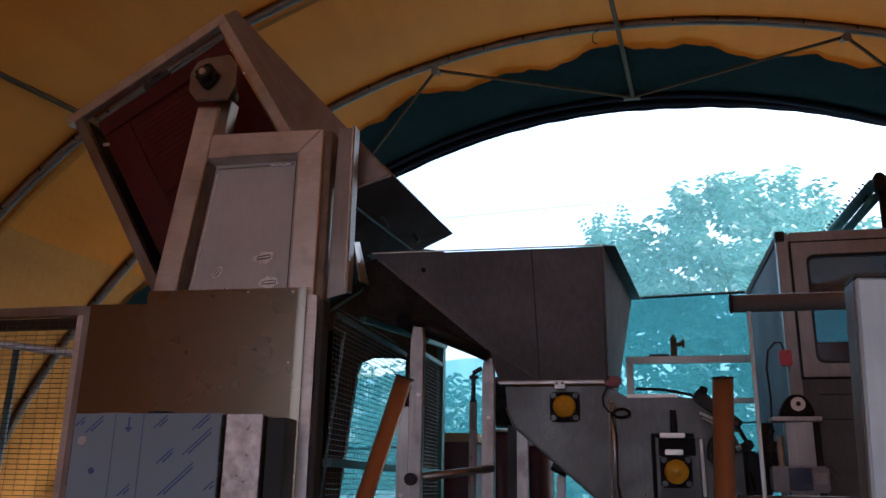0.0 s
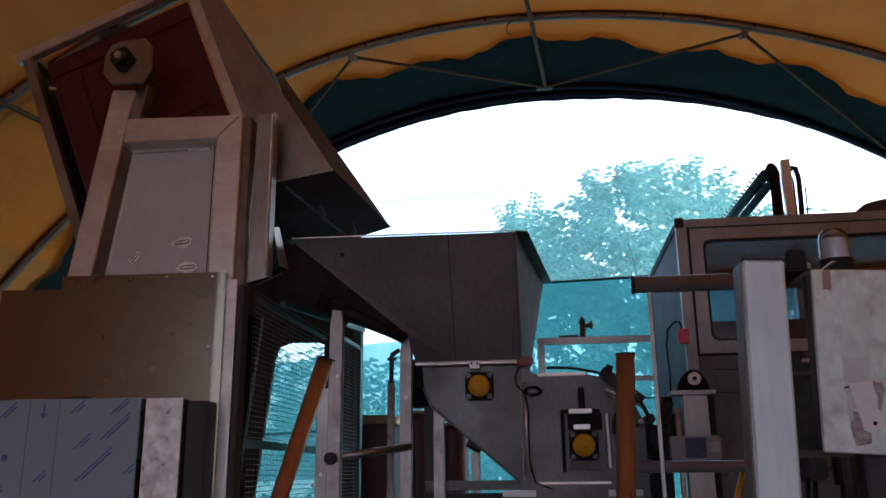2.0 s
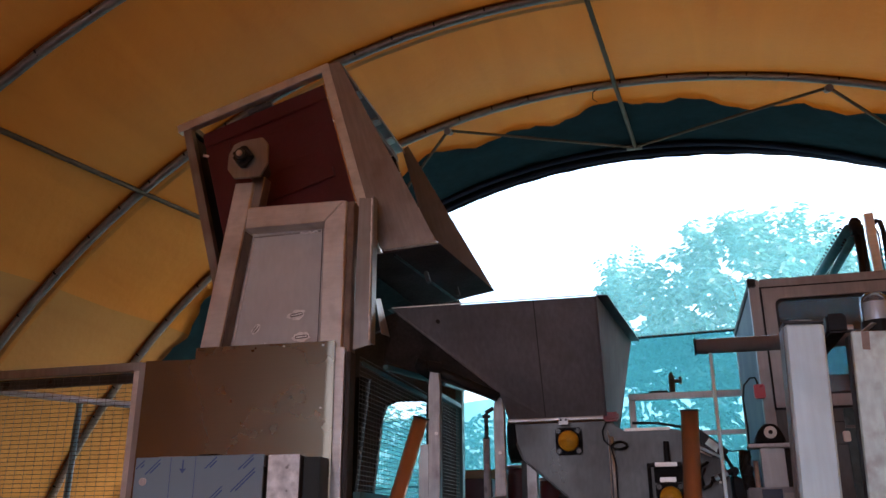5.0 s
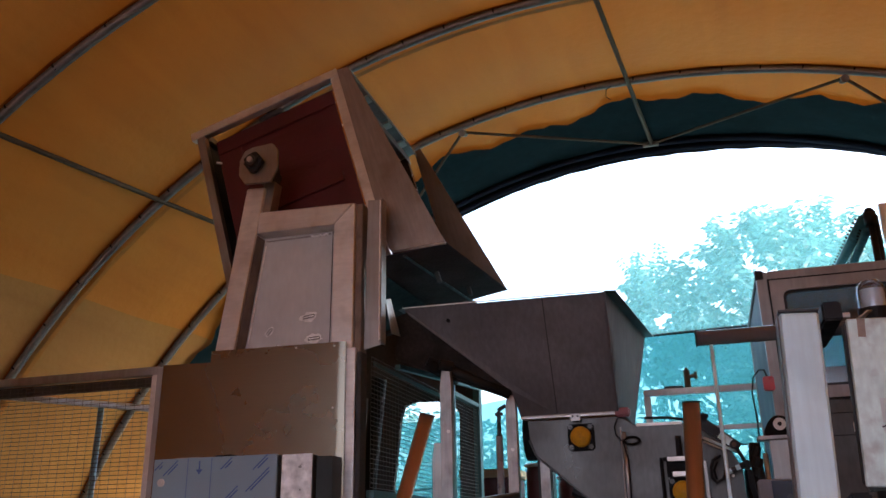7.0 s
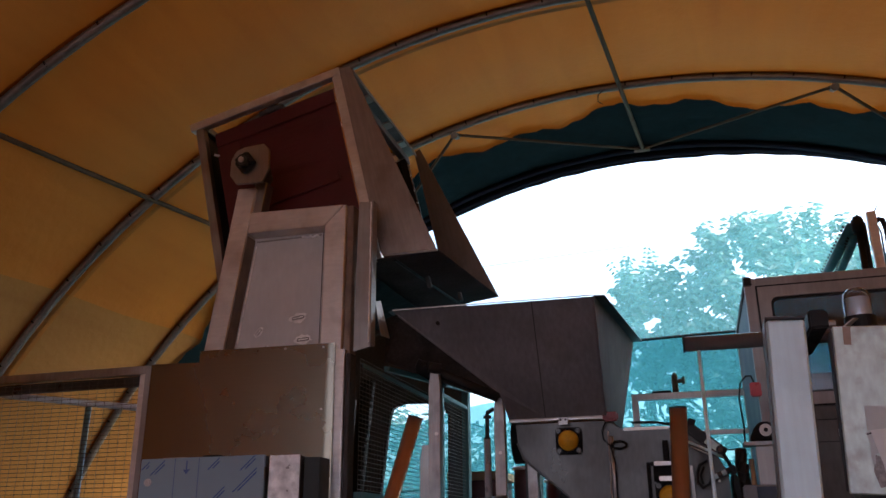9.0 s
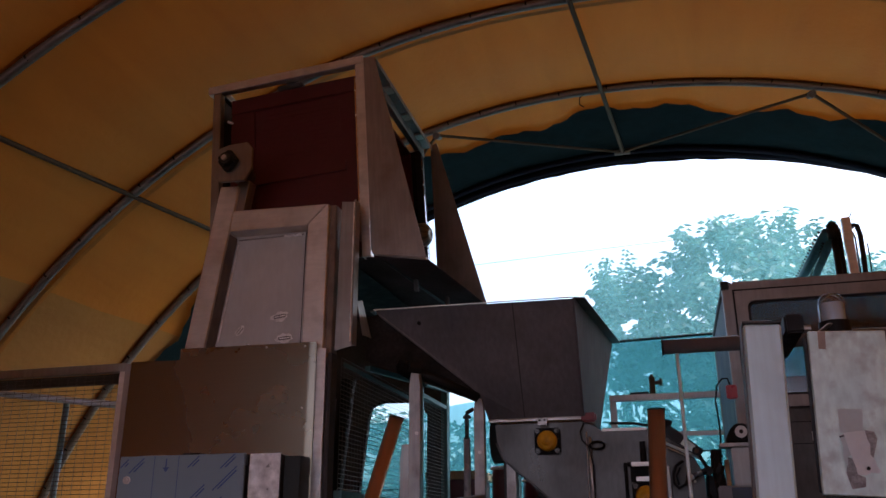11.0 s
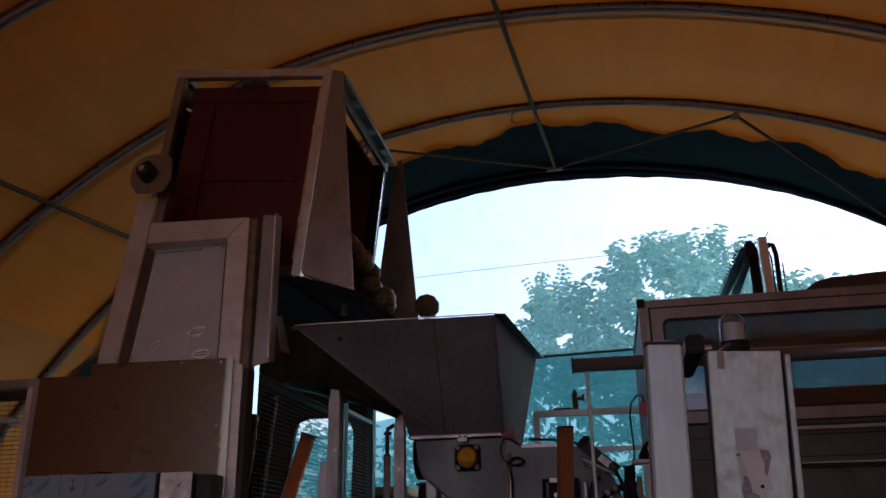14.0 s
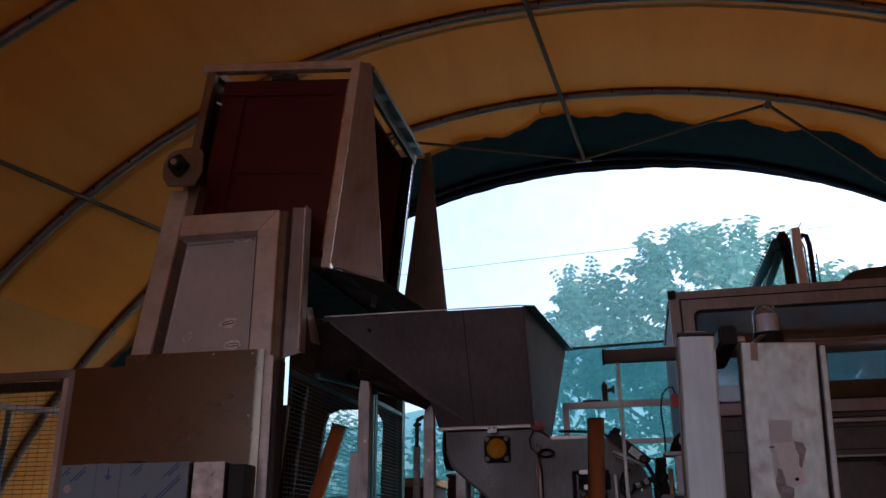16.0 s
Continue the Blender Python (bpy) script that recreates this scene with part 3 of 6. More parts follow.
# ---- trees beyond the net ----
def tree(x, y, lobes, height, leaves, seed, label, sprigs=()):
    rng = random.Random(seed)
    t = thing("tree", label, "tree", "trees behind the net")
    part("trunk", pipe([(x + 0.1 * math.sin(k), y, height * 0.6 * k / 6) for k in range(7)], 0.11, 10), BARK, t, smooth=True)
    for lx, ly, lz, rx, rz in lobes:
        s = Vector((x, y, height * rng.uniform(0.3, 0.5)))
        e = Vector((lx, ly, lz))
        part("limb", rod(s, e, 0.05, 8, r2=0.012), BARK, t)
    verts, faces = [], []
    total = sum(rx * rz for *_, rx, rz in lobes)
    for lx, ly, lz, rx, rz in lobes:
        n_twigs = int(leaves * rx * rz / total / 9)
        for _ in range(n_twigs):
            while True:
                d = Vector((rng.uniform(-1, 1), rng.uniform(-1, 1), rng.uniform(-1, 1)))
                if 0.25 < d.length < 1:
                    break
            c = Vector((lx + d.x * rx, ly + d.y * 0.8 * rx, lz + d.z * rz))
            thin = 0.10 if c.z < 3.1 else 0.0
            if noise.noise(c * 2.3) < -0.11 + thin or noise.noise(c * 6.1) < -0.24 + 1.3 * thin:
                continue
            out = Vector((d.x, d.y, d.z * 0.5 + rng.uniform(-0.1, 0.6))).normalized()
            for leaf in range(9):
                f = leaf / 8
                side = -1 if leaf % 2 else 1
                base = c + out * (0.32 * f)
                ax = (out * 0.55 + Vector((side * rng.uniform(0.4, 1), rng.uniform(-0.6, 0.6), -0.55 + rng.uniform(-0.5, 0.5)))).normalized()
                wd = ax.cross(Vector((rng.uniform(-0.8, 0.8), 1, rng.uniform(-0.8, 0.8)))).normalized()
                ln, w = rng.uniform(0.09, 0.17), rng.uniform(0.020, 0.035)
                i = len(verts)
                droop = Vector((0, 0, -0.02))
                verts += [base, base + ax * ln * 0.45 + wd * w, base + ax * ln + droop, base + ax * ln * 0.45 - wd * w]
                faces.append((i, i + 1, i + 2, i + 3))
    # long shoots with paired leaflets that stand out from the crown
    for x0, x1, z0, z1, count in sprigs:
        for _ in range(count):
            base = Vector((rng.uniform(x0, x1), y + rng.uniform(-0.3, 0.3), rng.uniform(z0, z1)))
            out = Vector((rng.uniform(-0.55, 0.45), rng.uniform(-0.4, 0.4), 1)).normalized()
            side = out.cross(Vector((0.2, 1, 0))).normalized()
            span = rng.uniform(0.35, 0.6)
            for k in range(9):
                p = base + out * (span * k / 8)
                for hand in (-1, 1):
                    ax = (out * 0.45 + side * hand + Vector((0, rng.uniform(-0.3, 0.3), rng.uniform(-0.35, 0.1)))).normalized()
                    wd = ax.cross(Vector((rng.uniform(-0.4, 0.4), 1, 0))).normalized()
                    ln, w = rng.uniform(0.10, 0.15) * (1 - 0.35 * k / 8), 0.026
                    i = len(verts)
                    verts += [p, p + ax * ln * 0.45 + wd * w, p + ax * ln - Vector((0, 0, 0.03)), p + ax * ln * 0.45 - wd * w]
                    faces.append((i, i + 1, i + 2, i + 3))
    me = bpy.data.meshes.new("crown")
    me.from_pydata(verts, [], faces)
    me.materials.append(LEAF)
    crown = new("crown", me)
    crown.parent = t
    return t


tree(1.6, 12.2, [(1.0, 12, 4.66, 0.62, 0.70), (1.9, 12.1, 4.60, 0.66, 0.76), (2.7, 12.3, 4.2, 0.6, 0.65), (1.3, 12, 3.7, 1.5, 1.0), (3.1, 12.2, 3.4, 1.4, 1.1),
                 (-0.28, 12, 4.35, 0.36, 0.55), (-0.5, 12.1, 3.5, 0.8, 0.8), (1.5, 12, 2.4, 2.2, 1.1), (4.2, 12.5, 3.0, 1.2, 1.0), (-0.2, 12.4, 1.1, 1.6, 1.0), (2.4, 12.6, 1.0, 2.2, 1.0)], 5.2, 98000, 3,
     "tall leafy tree with pinnate leaves behind the net", sprigs=((-0.80, -0.10, 4.15, 4.62, 20), (0.45, 2.3, 4.85, 5.0, 14)))
tree(-3.2, 12.6, [(-3.4, 12.5, 2.1, 1.1, 0.75), (-2.3, 12.6, 2.15, 1.0, 0.7), (-4.6, 12.5, 2.2, 1.2, 0.8), (-1.2, 12.6, 2.2, 1.0, 0.8), (-3, 12.5, 1.2, 2.2, 0.9)], 2.6, 17000, 5,
     "lower leafy bush behind the net")


# ---- bin tipper: mast, cover plate, shaft ----
mast = thing("bin_tipper_mast", "welded stainless steel mast of a bin tipper with a recessed panel", "machine")


def lean(z):
    return -2.034 + 0.142 * (z - 1.971)


part("left_post", slab([(lean(1.0), 1.0), (lean(1.0) + 0.105, 1.0), (lean(2.772) + 0.098, 2.767), (lean(2.772), 2.772)], 3.18, 3.29, 0.004), STEEL_LIGHT, mast)
part("right_post", slab([(-1.448, 1.0), (-1.345, 1.0), (-1.343, 2.618), (-1.350, 2.622), (-1.448, 2.527)], 3.18, 3.29, 0.004), STEEL_LIGHT, mast)
part("top_rail", slab([(lean(2.53) + 0.104, 2.530), (-1.452, 2.524), (-1.354, 2.622), (lean(2.63) + 0.100, 2.637)], 3.18, 3.29, 0.004), STEEL_LIGHT, mast)
panel = part("recessed_panel", slab([(-2.12, 1.0), (-1.44, 1.0), (-1.44, 2.56), (-1.90, 2.56)], 3.262, 3.266, 0), STEEL_WORN, mast, "pale scratched steel sheet with weld marks")
for wx, wz, tilt, ln in ((-1.60, 2.115, 8, 0.075), (-1.57, 2.01, 3, 0.075), (-1.80, 2.06, 50, 0.05), (-1.76, 1.98, 45, 0.03)):
    m = pose(wx, 3.261, wz, 0, -tilt, 0)
    bm = bmesh.new()
    rng = random.Random(int(wx * -1000))
    loop = [bm.verts.new(m @ Vector((ln * 0.62 * math.cos(k * math.tau / 18) * rng.uniform(0.75, 1.15), 0, ln * 0.33 * math.sin(k * math.tau / 18) * rng.uniform(0.6, 1.2)))) for k in range(18)]
    bm.faces.new(loop)
    part("ground_patch", bm, WELD, panel)
    bm = block(-ln * 0.38, ln * 0.38, -0.003, 0.0, -0.0075, -0.0035, 0.001)
    block(-ln * 0.36, ln * 0.36, -0.003, 0.0, 0.004, 0.0075, 0.001, bm)
    block(-ln * 0.40, -ln * 0.36, -0.003, 0.0, -0.006, 0.006, 0.001, bm)
    block(ln * 0.36, ln * 0.40, -0.003, 0.0, -0.006, 0.006, 0.001, bm)
    bm.transform(m)
    part("weld_slot", bm, MACHINE_STEEL, panel)
part("weld_seam", pipe([(-1.84 + 0.006 * k, 3.2585, 2.512 + 0.0012 * math.sin(k * 1.7)) for k in range(58)], 0.0035, 6), STEEL, mast)
part("weld_seam", pipe([(-1.60 + 0.006 * k, 3.2575, 2.510 + 0.002 * math.sin(k * 1.1)) for k in range(16)], 0.005, 6), WELD, mast)
part("weld_seam", pipe([(-1.842 - 0.0056 * k, 3.259, 2.49 - 0.04 * k + 0.004 * math.sin(k * 2.3)) for k in range(13)], 0.004, 6), WELD, mast)
# thin brown sheet over the post's inner face, painted for the recess's shade
part("shaded_inner_face", slab([(lean(1.97) + 0.1065, 1.97), (lean(1.97) + 0.109, 1.97), (lean(2.52) + 0.1065, 2.52), (lean(2.52) + 0.104, 2.52)], 3.186, 3.260, 0), BROWN_STEEL, mast, "inner edge with its shade put into a brown colour")
# guide channel beside the mast
part("guide_channel", slab([(-1.312, 1.93), (-1.222, 1.95), (-1.217, 2.638), (-1.30, 2.648)], 3.235, 3.241, 0.001), STEEL, mast)
part("guide_channel_flange", block(-1.226, -1.216, 3.20, 3.26, 1.95, 2.637, 0.002), LEDGE, mast)
part("guide_channel_web", block(-1.345, -1.312, 3.20, 3.27, 1.0, 2.62, 0.003), BROWN_STEEL, mast, "brown channel web")
part("channel_weld", pipe([(-1.224, 3.197 + 0.002 * math.sin(k * 1.3), 1.96 + 0.013 * k) for k in range(52)], 0.0035, 6), WELD, mast)
part("deflector", sheet([(-1.222, 3.26, 2.16), (-1.222, 3.33, 2.18), (-1.175, 3.33, 2.00), (-1.190, 3.26, 2.00)], 0.003), STEEL, mast)
# stiffening rear post and lower frame
part("rear_post", block(-2.10, -2.02, 4.36, 4.44, 0.0, 2.72, 0.004), DARK_STEEL, mast)
part("foot_post", block(-2.06, -1.96, 3.185, 3.27, 0.0, 1.0, 0.004), STEEL, mast)
part("foot_post", block(-1.448, -1.348, 3.185, 3.27, 0.0, 1.0, 0.004), STEEL, mast)
part("cover_plate", slab([(-2.29, 1.0), (-1.400, 1.0), (-1.400, 1.957), (-2.033, 1.965), (-2.033, 1.912), (-2.285, 1.918)], 3.150, 3.153, 0.0008), STEEL_PLATE, mast, "brushed stainless cover plate")
bm = bmesh.new()
fold = []
for k in range(15):
    a = radians(20 * k / 14)
    x, y = -1.400 + 0.110 * math.sin(a), 3.150 + 0.110 * (1 - math.cos(a))
    fold.append((bm.verts.new((x, y, 1.0)), bm.verts.new((x, y, 1.957))))
for a, b in zip(fold, fold[1:]):
    bm.faces.new((a[0], b[0], b[1], a[1]))
part("plate_fold", bm, STEEL_PLATE, mast, "softly folded edge of the cover plate", smooth=True)
part("panel_joint", slab([(-1.492, 1.97), (-1.488, 1.97), (-1.486, 2.558), (-1.490, 2.558)], 3.2605, 3.2618, 0), MACHINE_STEEL, panel)
for bx, bz in ((-1.415, 1.94), (-1.415, 1.67), (-1.60, 1.945), (-1.415, 1.35)):
    part("rivet", rod((bx, 3.153, bz), (bx, 3.147, bz), 0.005, 10), STEEL_LIGHT, mast)
part("corner_profile", block(-1.366, -1.322, 3.165, 3.24, 0.0, 1.93, 0.003), STEEL_LIGHT, mast)
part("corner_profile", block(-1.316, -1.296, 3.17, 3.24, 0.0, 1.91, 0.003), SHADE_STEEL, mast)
# shaft bearing on its bracket
cx, cz = -1.835, 2.860
bracket = part("shaft_bracket", slab([(cx - 0.088, cz + 0.028), (cx - 0.062, cz + 0.078), (cx - 0.02, cz + 0.092), (cx + 0.085, cz + 0.098), (cx + 0.116, cz + 0.06), (cx + 0.119, cz - 0.04),
                                      (cx + 0.085, cz - 0.105), (cx - 0.050, cz - 0.100), (cx - 0.088, cz - 0.05)], 3.10, 3.118, 0.003), STEEL, mast, "octagonal steel bearing plate")
bm = slab([(cx - 0.055, cz), (cx - 0.012, cz + 0.055), (cx + 0.012, cz + 0.055), (cx + 0.055, cz), (cx + 0.012, cz - 0.055), (cx - 0.012, cz - 0.055)], 3.078, 3.098, 0.004)
rod((cx, 3.08, cz), (cx, 3.055, cz), 0.033, 20, bm)
flange = part("flange_bearing", bm, BLACK_IRON, bracket)
part("bearing_race", rod((cx, 3.0552, cz), (cx, 3.050, cz), 0.026, 20), MACHINE_STEEL, bracket)
part("shaft_end", rod((cx, 3.052, cz), (cx, 3.040, cz), 0.014, 16), STEEL_LIGHT, bracket, smooth=False)
part("collar_screw", rod((cx + 0.040, 3.085, cz - 0.005), (cx + 0.040, 3.065, cz - 0.005), 0.010, 8), BLACK_IRON, bracket)
part("collar_screw", rod((cx - 0.035, 3.085, cz + 0.012), (cx - 0.035, 3.065, cz + 0.012), 0.010, 8), BLACK_IRON, bracket)
bm = rod((cx, 3.118, cz), (cx, 3.30, cz), 0.038, 20)
rod((cx, 3.20, cz), (cx, 3.235, cz), 0.062, 24, bm)
part("shaft_hub", bm, DARK_STEEL, mast)
part("bracket_arm", slab([(lean(2.6) + 0.10, 2.62), (-1.80, 2.62), (-1.775, 2.80), (-1.84, 2.80)], 3.20, 3.27, 0.003), STEEL, mast)
# limit-switch cable down the mast's edge
part("cable", pipe([(lean(2.5) - 0.012 + 0.012 * math.sin(k * 0.9), 3.26, 2.60 - 0.045 * k) for k in range(14)], 0.006, 6), BLACK, mast)

# ---- electrical cabinet with film-covered door ----
ebox = thing("electric_cabinet", "low steel electric cabinet, its door still under blue protective film", "cabinet")
part("body", block(-2.185, -1.602, 3.035, 3.145, 0.10, 1.468, 0.004), STEEL, ebox)
for fx in (-2.15, -1.66):
    part("foot", block(fx, fx + 0.04, 3.05, 3.13, 0.0, 0.099, 0.003), BLACK_IRON, ebox)
door = part("door", block(-2.190, -1.598, 3.018, 3.034, 0.12, 1.474, 0.003), FILM, ebox, "blue printed protective film over steel")
for lx in (-2.02, -1.905):
    part("film_line", block(lx - 0.0012, lx + 0.0012, 3.0165, 3.0178, 0.56, 1.472, 0), FILM_DARK, door)
for k, (lx, lz, ln) in enumerate(((-2.10, 1.43, 0.09), (-1.83, 1.44, 0.07), (-1.67, 1.44, 0.09), (-1.75, 1.24, 0.17), (-2.13, 1.13, 0.12), (-1.64, 1.10, 0.10), (-1.82, 0.98, 0.15), (-1.66, 0.84, 0.16), (-2.10, 0.85, 0.13), (-2.16, 1.44, 0.05), (-1.68, 1.37, 0.14), (-1.80, 1.32, 0.08), (-2.13, 1.02, 0.10), (-1.95, 1.20, 0.06), (-1.62, 1.22, 0.05))):
    bm = block(-ln / 2, ln / 2, -0.0012, 0.0, 0.004, 0.009, 0)
    block(-ln / 2 + 0.02, ln / 2 - 0.01, -0.0012, 0.0, -0.008, -0.002, 0, bm)
    bm.transform(pose(lx, 3.0176, lz, 0, -42, 0))
    part("print_bar", bm, FILM_DARK, door)
part("arrow", slab([(-1.966, 1.46), (-1.960, 1.46), (-1.960, 1.425), (-1.947, 1.425), (-1.963, 1.405), (-1.979, 1.425), (-1.966, 1.425)], 3.0165, 3.0178, 0), FILM_DARK, door)
bm = rod((-2.144, 3.018, 1.376), (-2.144, 3.010, 1.376), 0.016, 20)
rod((-2.144, 3.011, 1.376), (-2.144, 3.006, 1.376), 0.008, 12, bm)
part("lock", bm, STEEL_LIGHT, door)
part("film_hole", rod((-2.095, 3.018, 1.27), (-2.095, 3.0163, 1.27), 0.012, 16), FILM_DARK, door)
for hz in (1.455, 1.29):
    part("hinge", rod((-1.590, 3.025, hz - 0.03), (-1.590, 3.025, hz + 0.012), 0.007, 10), BLACK_IRON, ebox)
part("film_scrap", block(-2.10, -1.99, 3.04, 3.10, 1.4745, 1.479, 0.002), RUST, ebox)
part("film_scrap", block(-1.90, -1.82, 3.03, 3.09, 1.4745, 1.482, 0.002), BLACK, ebox)
side_box = thing("side_duct", "bright galvanised cable duct beside the electric cabinet", "duct")
part("duct_front", block(-1.578, -1.441, 3.020, 3.026, 0.02, 1.470, 0.002), surface("zinc_sheet", (0.74, 0.74, 0.73), 0.38, 0.5, 26, 0.3, 0.05, 20), side_box)
part("duct_body", block(-1.578, -1.440, 3.0275, 3.145, 0.0, 1.466, 0.003), DARK_STEEL, side_box)
# near-black block that paints the shadow between duct and mast
part("shadow_flank", block(-1.436, -1.365, 3.05, 3.146, 0.0, 1.46, 0.003), surface("flank_shadow", (0.014, 0.020, 0.018), 0.5, 0.0, 6, 0.2, 0.05), side_box)


# ---- wire mesh guards ----
def mesh_wires(p0, du, dv, nu, nv, r=0.0015, thin=1.0):
    """A welded grid of wires: nu wires along dv, nv wires along du."""
    bm = bmesh.new()
    p0, du, dv = Vector(p0), Vector(du), Vector(dv)
    for k in range(nu + 1):
        a = p0 + du * (k / nu)
        rod(a, a + dv, r * thin, 4, bm, cap=False)
    for k in range(nv + 1):
        a = p0 + dv * (k / nv)
        rod(a, a + du, r, 4, bm, cap=False)
    return bm


fence = thing("side_guard_fence", "steel-framed wire mesh guard fence beside the tipper", "fence")
part("top_rail", block(-4.7, -2.335, 3.19, 3.23, 1.885, 1.925, 0.003), STEEL, fence)
part("inner_rail", block(-4.7, -2.375, 3.222, 3.24, 1.835, 1.882, 0.003), MACHINE_STEEL, fence)
part("post", block(-2.372, -2.335, 3.19, 3.23, 0.0, 1.885, 0.003), STEEL_LIGHT, fence)
part("post", block(-2.33, -2.295, 3.17, 3.22, 0.0, 1.916, 0.003), STEEL, fence)
part("wire_mesh", mesh_wires((-4.7, 3.212, 0.4), (2.33, 0, 0), (0, 0, 1.49), 47, 75, 0.0013), surface("dark_wire", (0.10, 0.09, 0.08), 0.5, 0.7, 20, 0.2, 0.0), fence)
stay = thing("galvanised_stay", "galvanised tube stay behind the mesh fence", "tube frame")
part("rail", rod((-3.95, 3.31, 1.94), (-2.385, 3.28, 1.738), 0.016, 12), surface("bright_zinc", (0.62, 0.68, 0.74), 0.4, 0.3, 14, 0.2, 0.05, 80), stay, smooth=True)
part("post", rod((-2.78, 3.34, 0.0), (-2.76, 3.34, 1.78), 0.015, 12), surface("teal_grey_tube", (0.14, 0.24, 0.26), 0.45, 0.4, 12, 0.15, 0.05), stay, smooth=True)

guard = thing("rear_guard_door", "teal-framed wire mesh guard door behind the mast", "fence")
GX = -1.28
DARK_WIRE = surface("grey_green_wire", (0.13, 0.155, 0.155), 0.5, 0.6, 20, 0.2, 0.0)
part("rear_post", block(GX - 0.02, GX + 0.02, 5.03, 5.10, 0.0, 2.05, 0.003), TEAL_PAINT, guard)
part("middle_post", block(GX - 0.02, GX + 0.02, 4.41, 4.45, 0.0, 1.985, 0.003), TEAL_PAINT, guard)
part("middle_post", block(GX - 0.02, GX + 0.02, 4.46, 4.50, 0.0, 1.985, 0.003), TEAL_PAINT, guard)
part("door_stile", block(GX - 0.016, GX + 0.016, 4.34, 4.40, 0.0, 1.97, 0.003), SHADE_STEEL, guard)
part("top_rail", sheet([(GX + 0.02, 3.50, 1.908), (GX + 0.02, 5.03, 2.05), (GX + 0.02, 5.03, 2.022), (GX + 0.02, 3.50, 1.885)], 0.025), TEAL_PAINT, guard)
part("label_rail", block(GX - 0.018, GX + 0.018, 4.51, 5.03, 1.915, 1.940, 0.002), TEAL_PAINT, guard)
part("middle_rail", block(GX - 0.018, GX + 0.018, 3.25, 4.33, 1.30, 1.33, 0.002), TEAL_PAINT, guard)
part("middle_rail", block(GX - 0.018, GX + 0.018, 4.51, 5.03, 1.30, 1.33, 0.002), TEAL_PAINT, guard)
part("wire_mesh", mesh_wires((GX, 3.25, 0.3), (0, 1.78, 0), (0, 0, 1.60), 46, 80, 0.0014, 0.65), DARK_WIRE, guard)
part("stiffener", block(GX - 0.012, GX - 0.004, 3.30, 4.33, 1.87, 1.89, 0.002), TEAL_PAINT, guard)
# dark cabin behind the guard, with an open window
cab = thing("machine_cabin", "dark sheet steel cabin with an open rounded window behind the guard", "machine")
bm = bmesh.new()
CABIN_Y = 5.16
hole = [(-1.99, 0.60), (-1.44, 0.60), (-1.42, 1.90), (-1.45, 1.955), (-1.55, 1.995), (-1.74, 2.00), (-1.815, 1.975), (-1.84, 1.90)]
rim = [(-2.108, 0.0), (-1.30, 0.0), (-1.30, 1.90), (-1.30, 2.66), (-1.55, 2.70), (-1.74, 2.70), (-2.108, 2.66), (-2.108, 1.90)]
rings = [[bm.verts.new((x, y, z)) for x, z in loop] for loop, y in ((rim, CABIN_Y), (hole, CABIN_Y), (hole, CABIN_Y + 0.05), (rim, CABIN_Y + 0.05))]
for r in range(4):
    p, q = rings[r], rings[(r + 1) % 4]
    for k in range(8):
        bm.faces.new((p[k], p[(k + 1) % 8], q[(k + 1) % 8], q[k]))
bmesh.ops.recalc_face_normals(bm, faces=bm.faces)
part("cabin_wall", bm, SHADE_STEEL, cab)
part("window_rubber", pipe([(x, CABIN_Y - 0.004, z) for x, z in hole + hole[:1]], 0.008, 6), BLACK, cab)
leaning = thing("slanted_props", "dark slanted steel props inside the guard", "prop")
part("prop", rod((-1.86, 4.3, 0.0), (-1.655, 4.3, 2.0), 0.045, 10), BLACK_MATT, leaning, smooth=True)
part("prop", rod((-1.95, 4.5, 0.0), (-1.832, 4.5, 1.93), 0.026, 10), DARK_STEEL, leaning, smooth=True)

# ---- tipping carriage with the red crate ----
carriage = thing("tipping_carriage", "stainless tipping carriage with chute sides, tilting over the hopper", "machine")
W, H, D = 0.85, 1.10, 1.105
T = 0.045
# far right upright and bottom bars take dark materials as painted shade
for y0 in (0.0, D - T):
    part("top_bar", block(-W - 0.03, 0, y0, y0 + T, -T, 0, 0.003), STEEL_LIGHT, carriage)
    part("left_upright", block(-W, -W + T, y0 + 0.001, y0 + T - 0.001, -H, -T - 0.001, 0.003), STEEL, carriage)
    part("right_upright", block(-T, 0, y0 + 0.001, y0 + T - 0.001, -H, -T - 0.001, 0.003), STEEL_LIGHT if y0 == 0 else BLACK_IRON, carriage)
    part("bottom_bar", block(-W + T, -T, y0 + 0.002, y0 + T - 0.002, -H, -H + T, 0.003), SHADE_STEEL, carriage)
part("side_bar", block(-W, -W + T, T + 0.001, D - T - 0.001, -T, 0, 0.003), STEEL, carriage)
part("side_bar", block(-T, 0.0, T + 0.001, D - T - 0.001, -T, 0, 0.003), LEDGE, carriage)
ledge = part("side_ledge", block(0.001, 0.062, T, D, -0.020, -0.014, 0.001), LEDGE, carriage, "dull steel ledge rail")
part("ledge_lip", block(0.056, 0.062, T, D, -0.042, -0.0205, 0.001), LEDGE, ledge)
part("ledge_lip", block(0.001, 0.007, T, D, -0.080, -0.0205, 0.001), LEDGE, ledge)
for y0 in (0.30, 0.62, 0.88):
    part("ledge_clamp", block(0.008, 0.050, y0, y0 + 0.07, -0.034, -0.0205, 0.002), STEEL_LIGHT, ledge)
    part("bolt", rod((0.030, y0 + 0.035, -0.013), (0.030, y0 + 0.035, -0.006), 0.009, 6), STEEL_LIGHT, ledge)
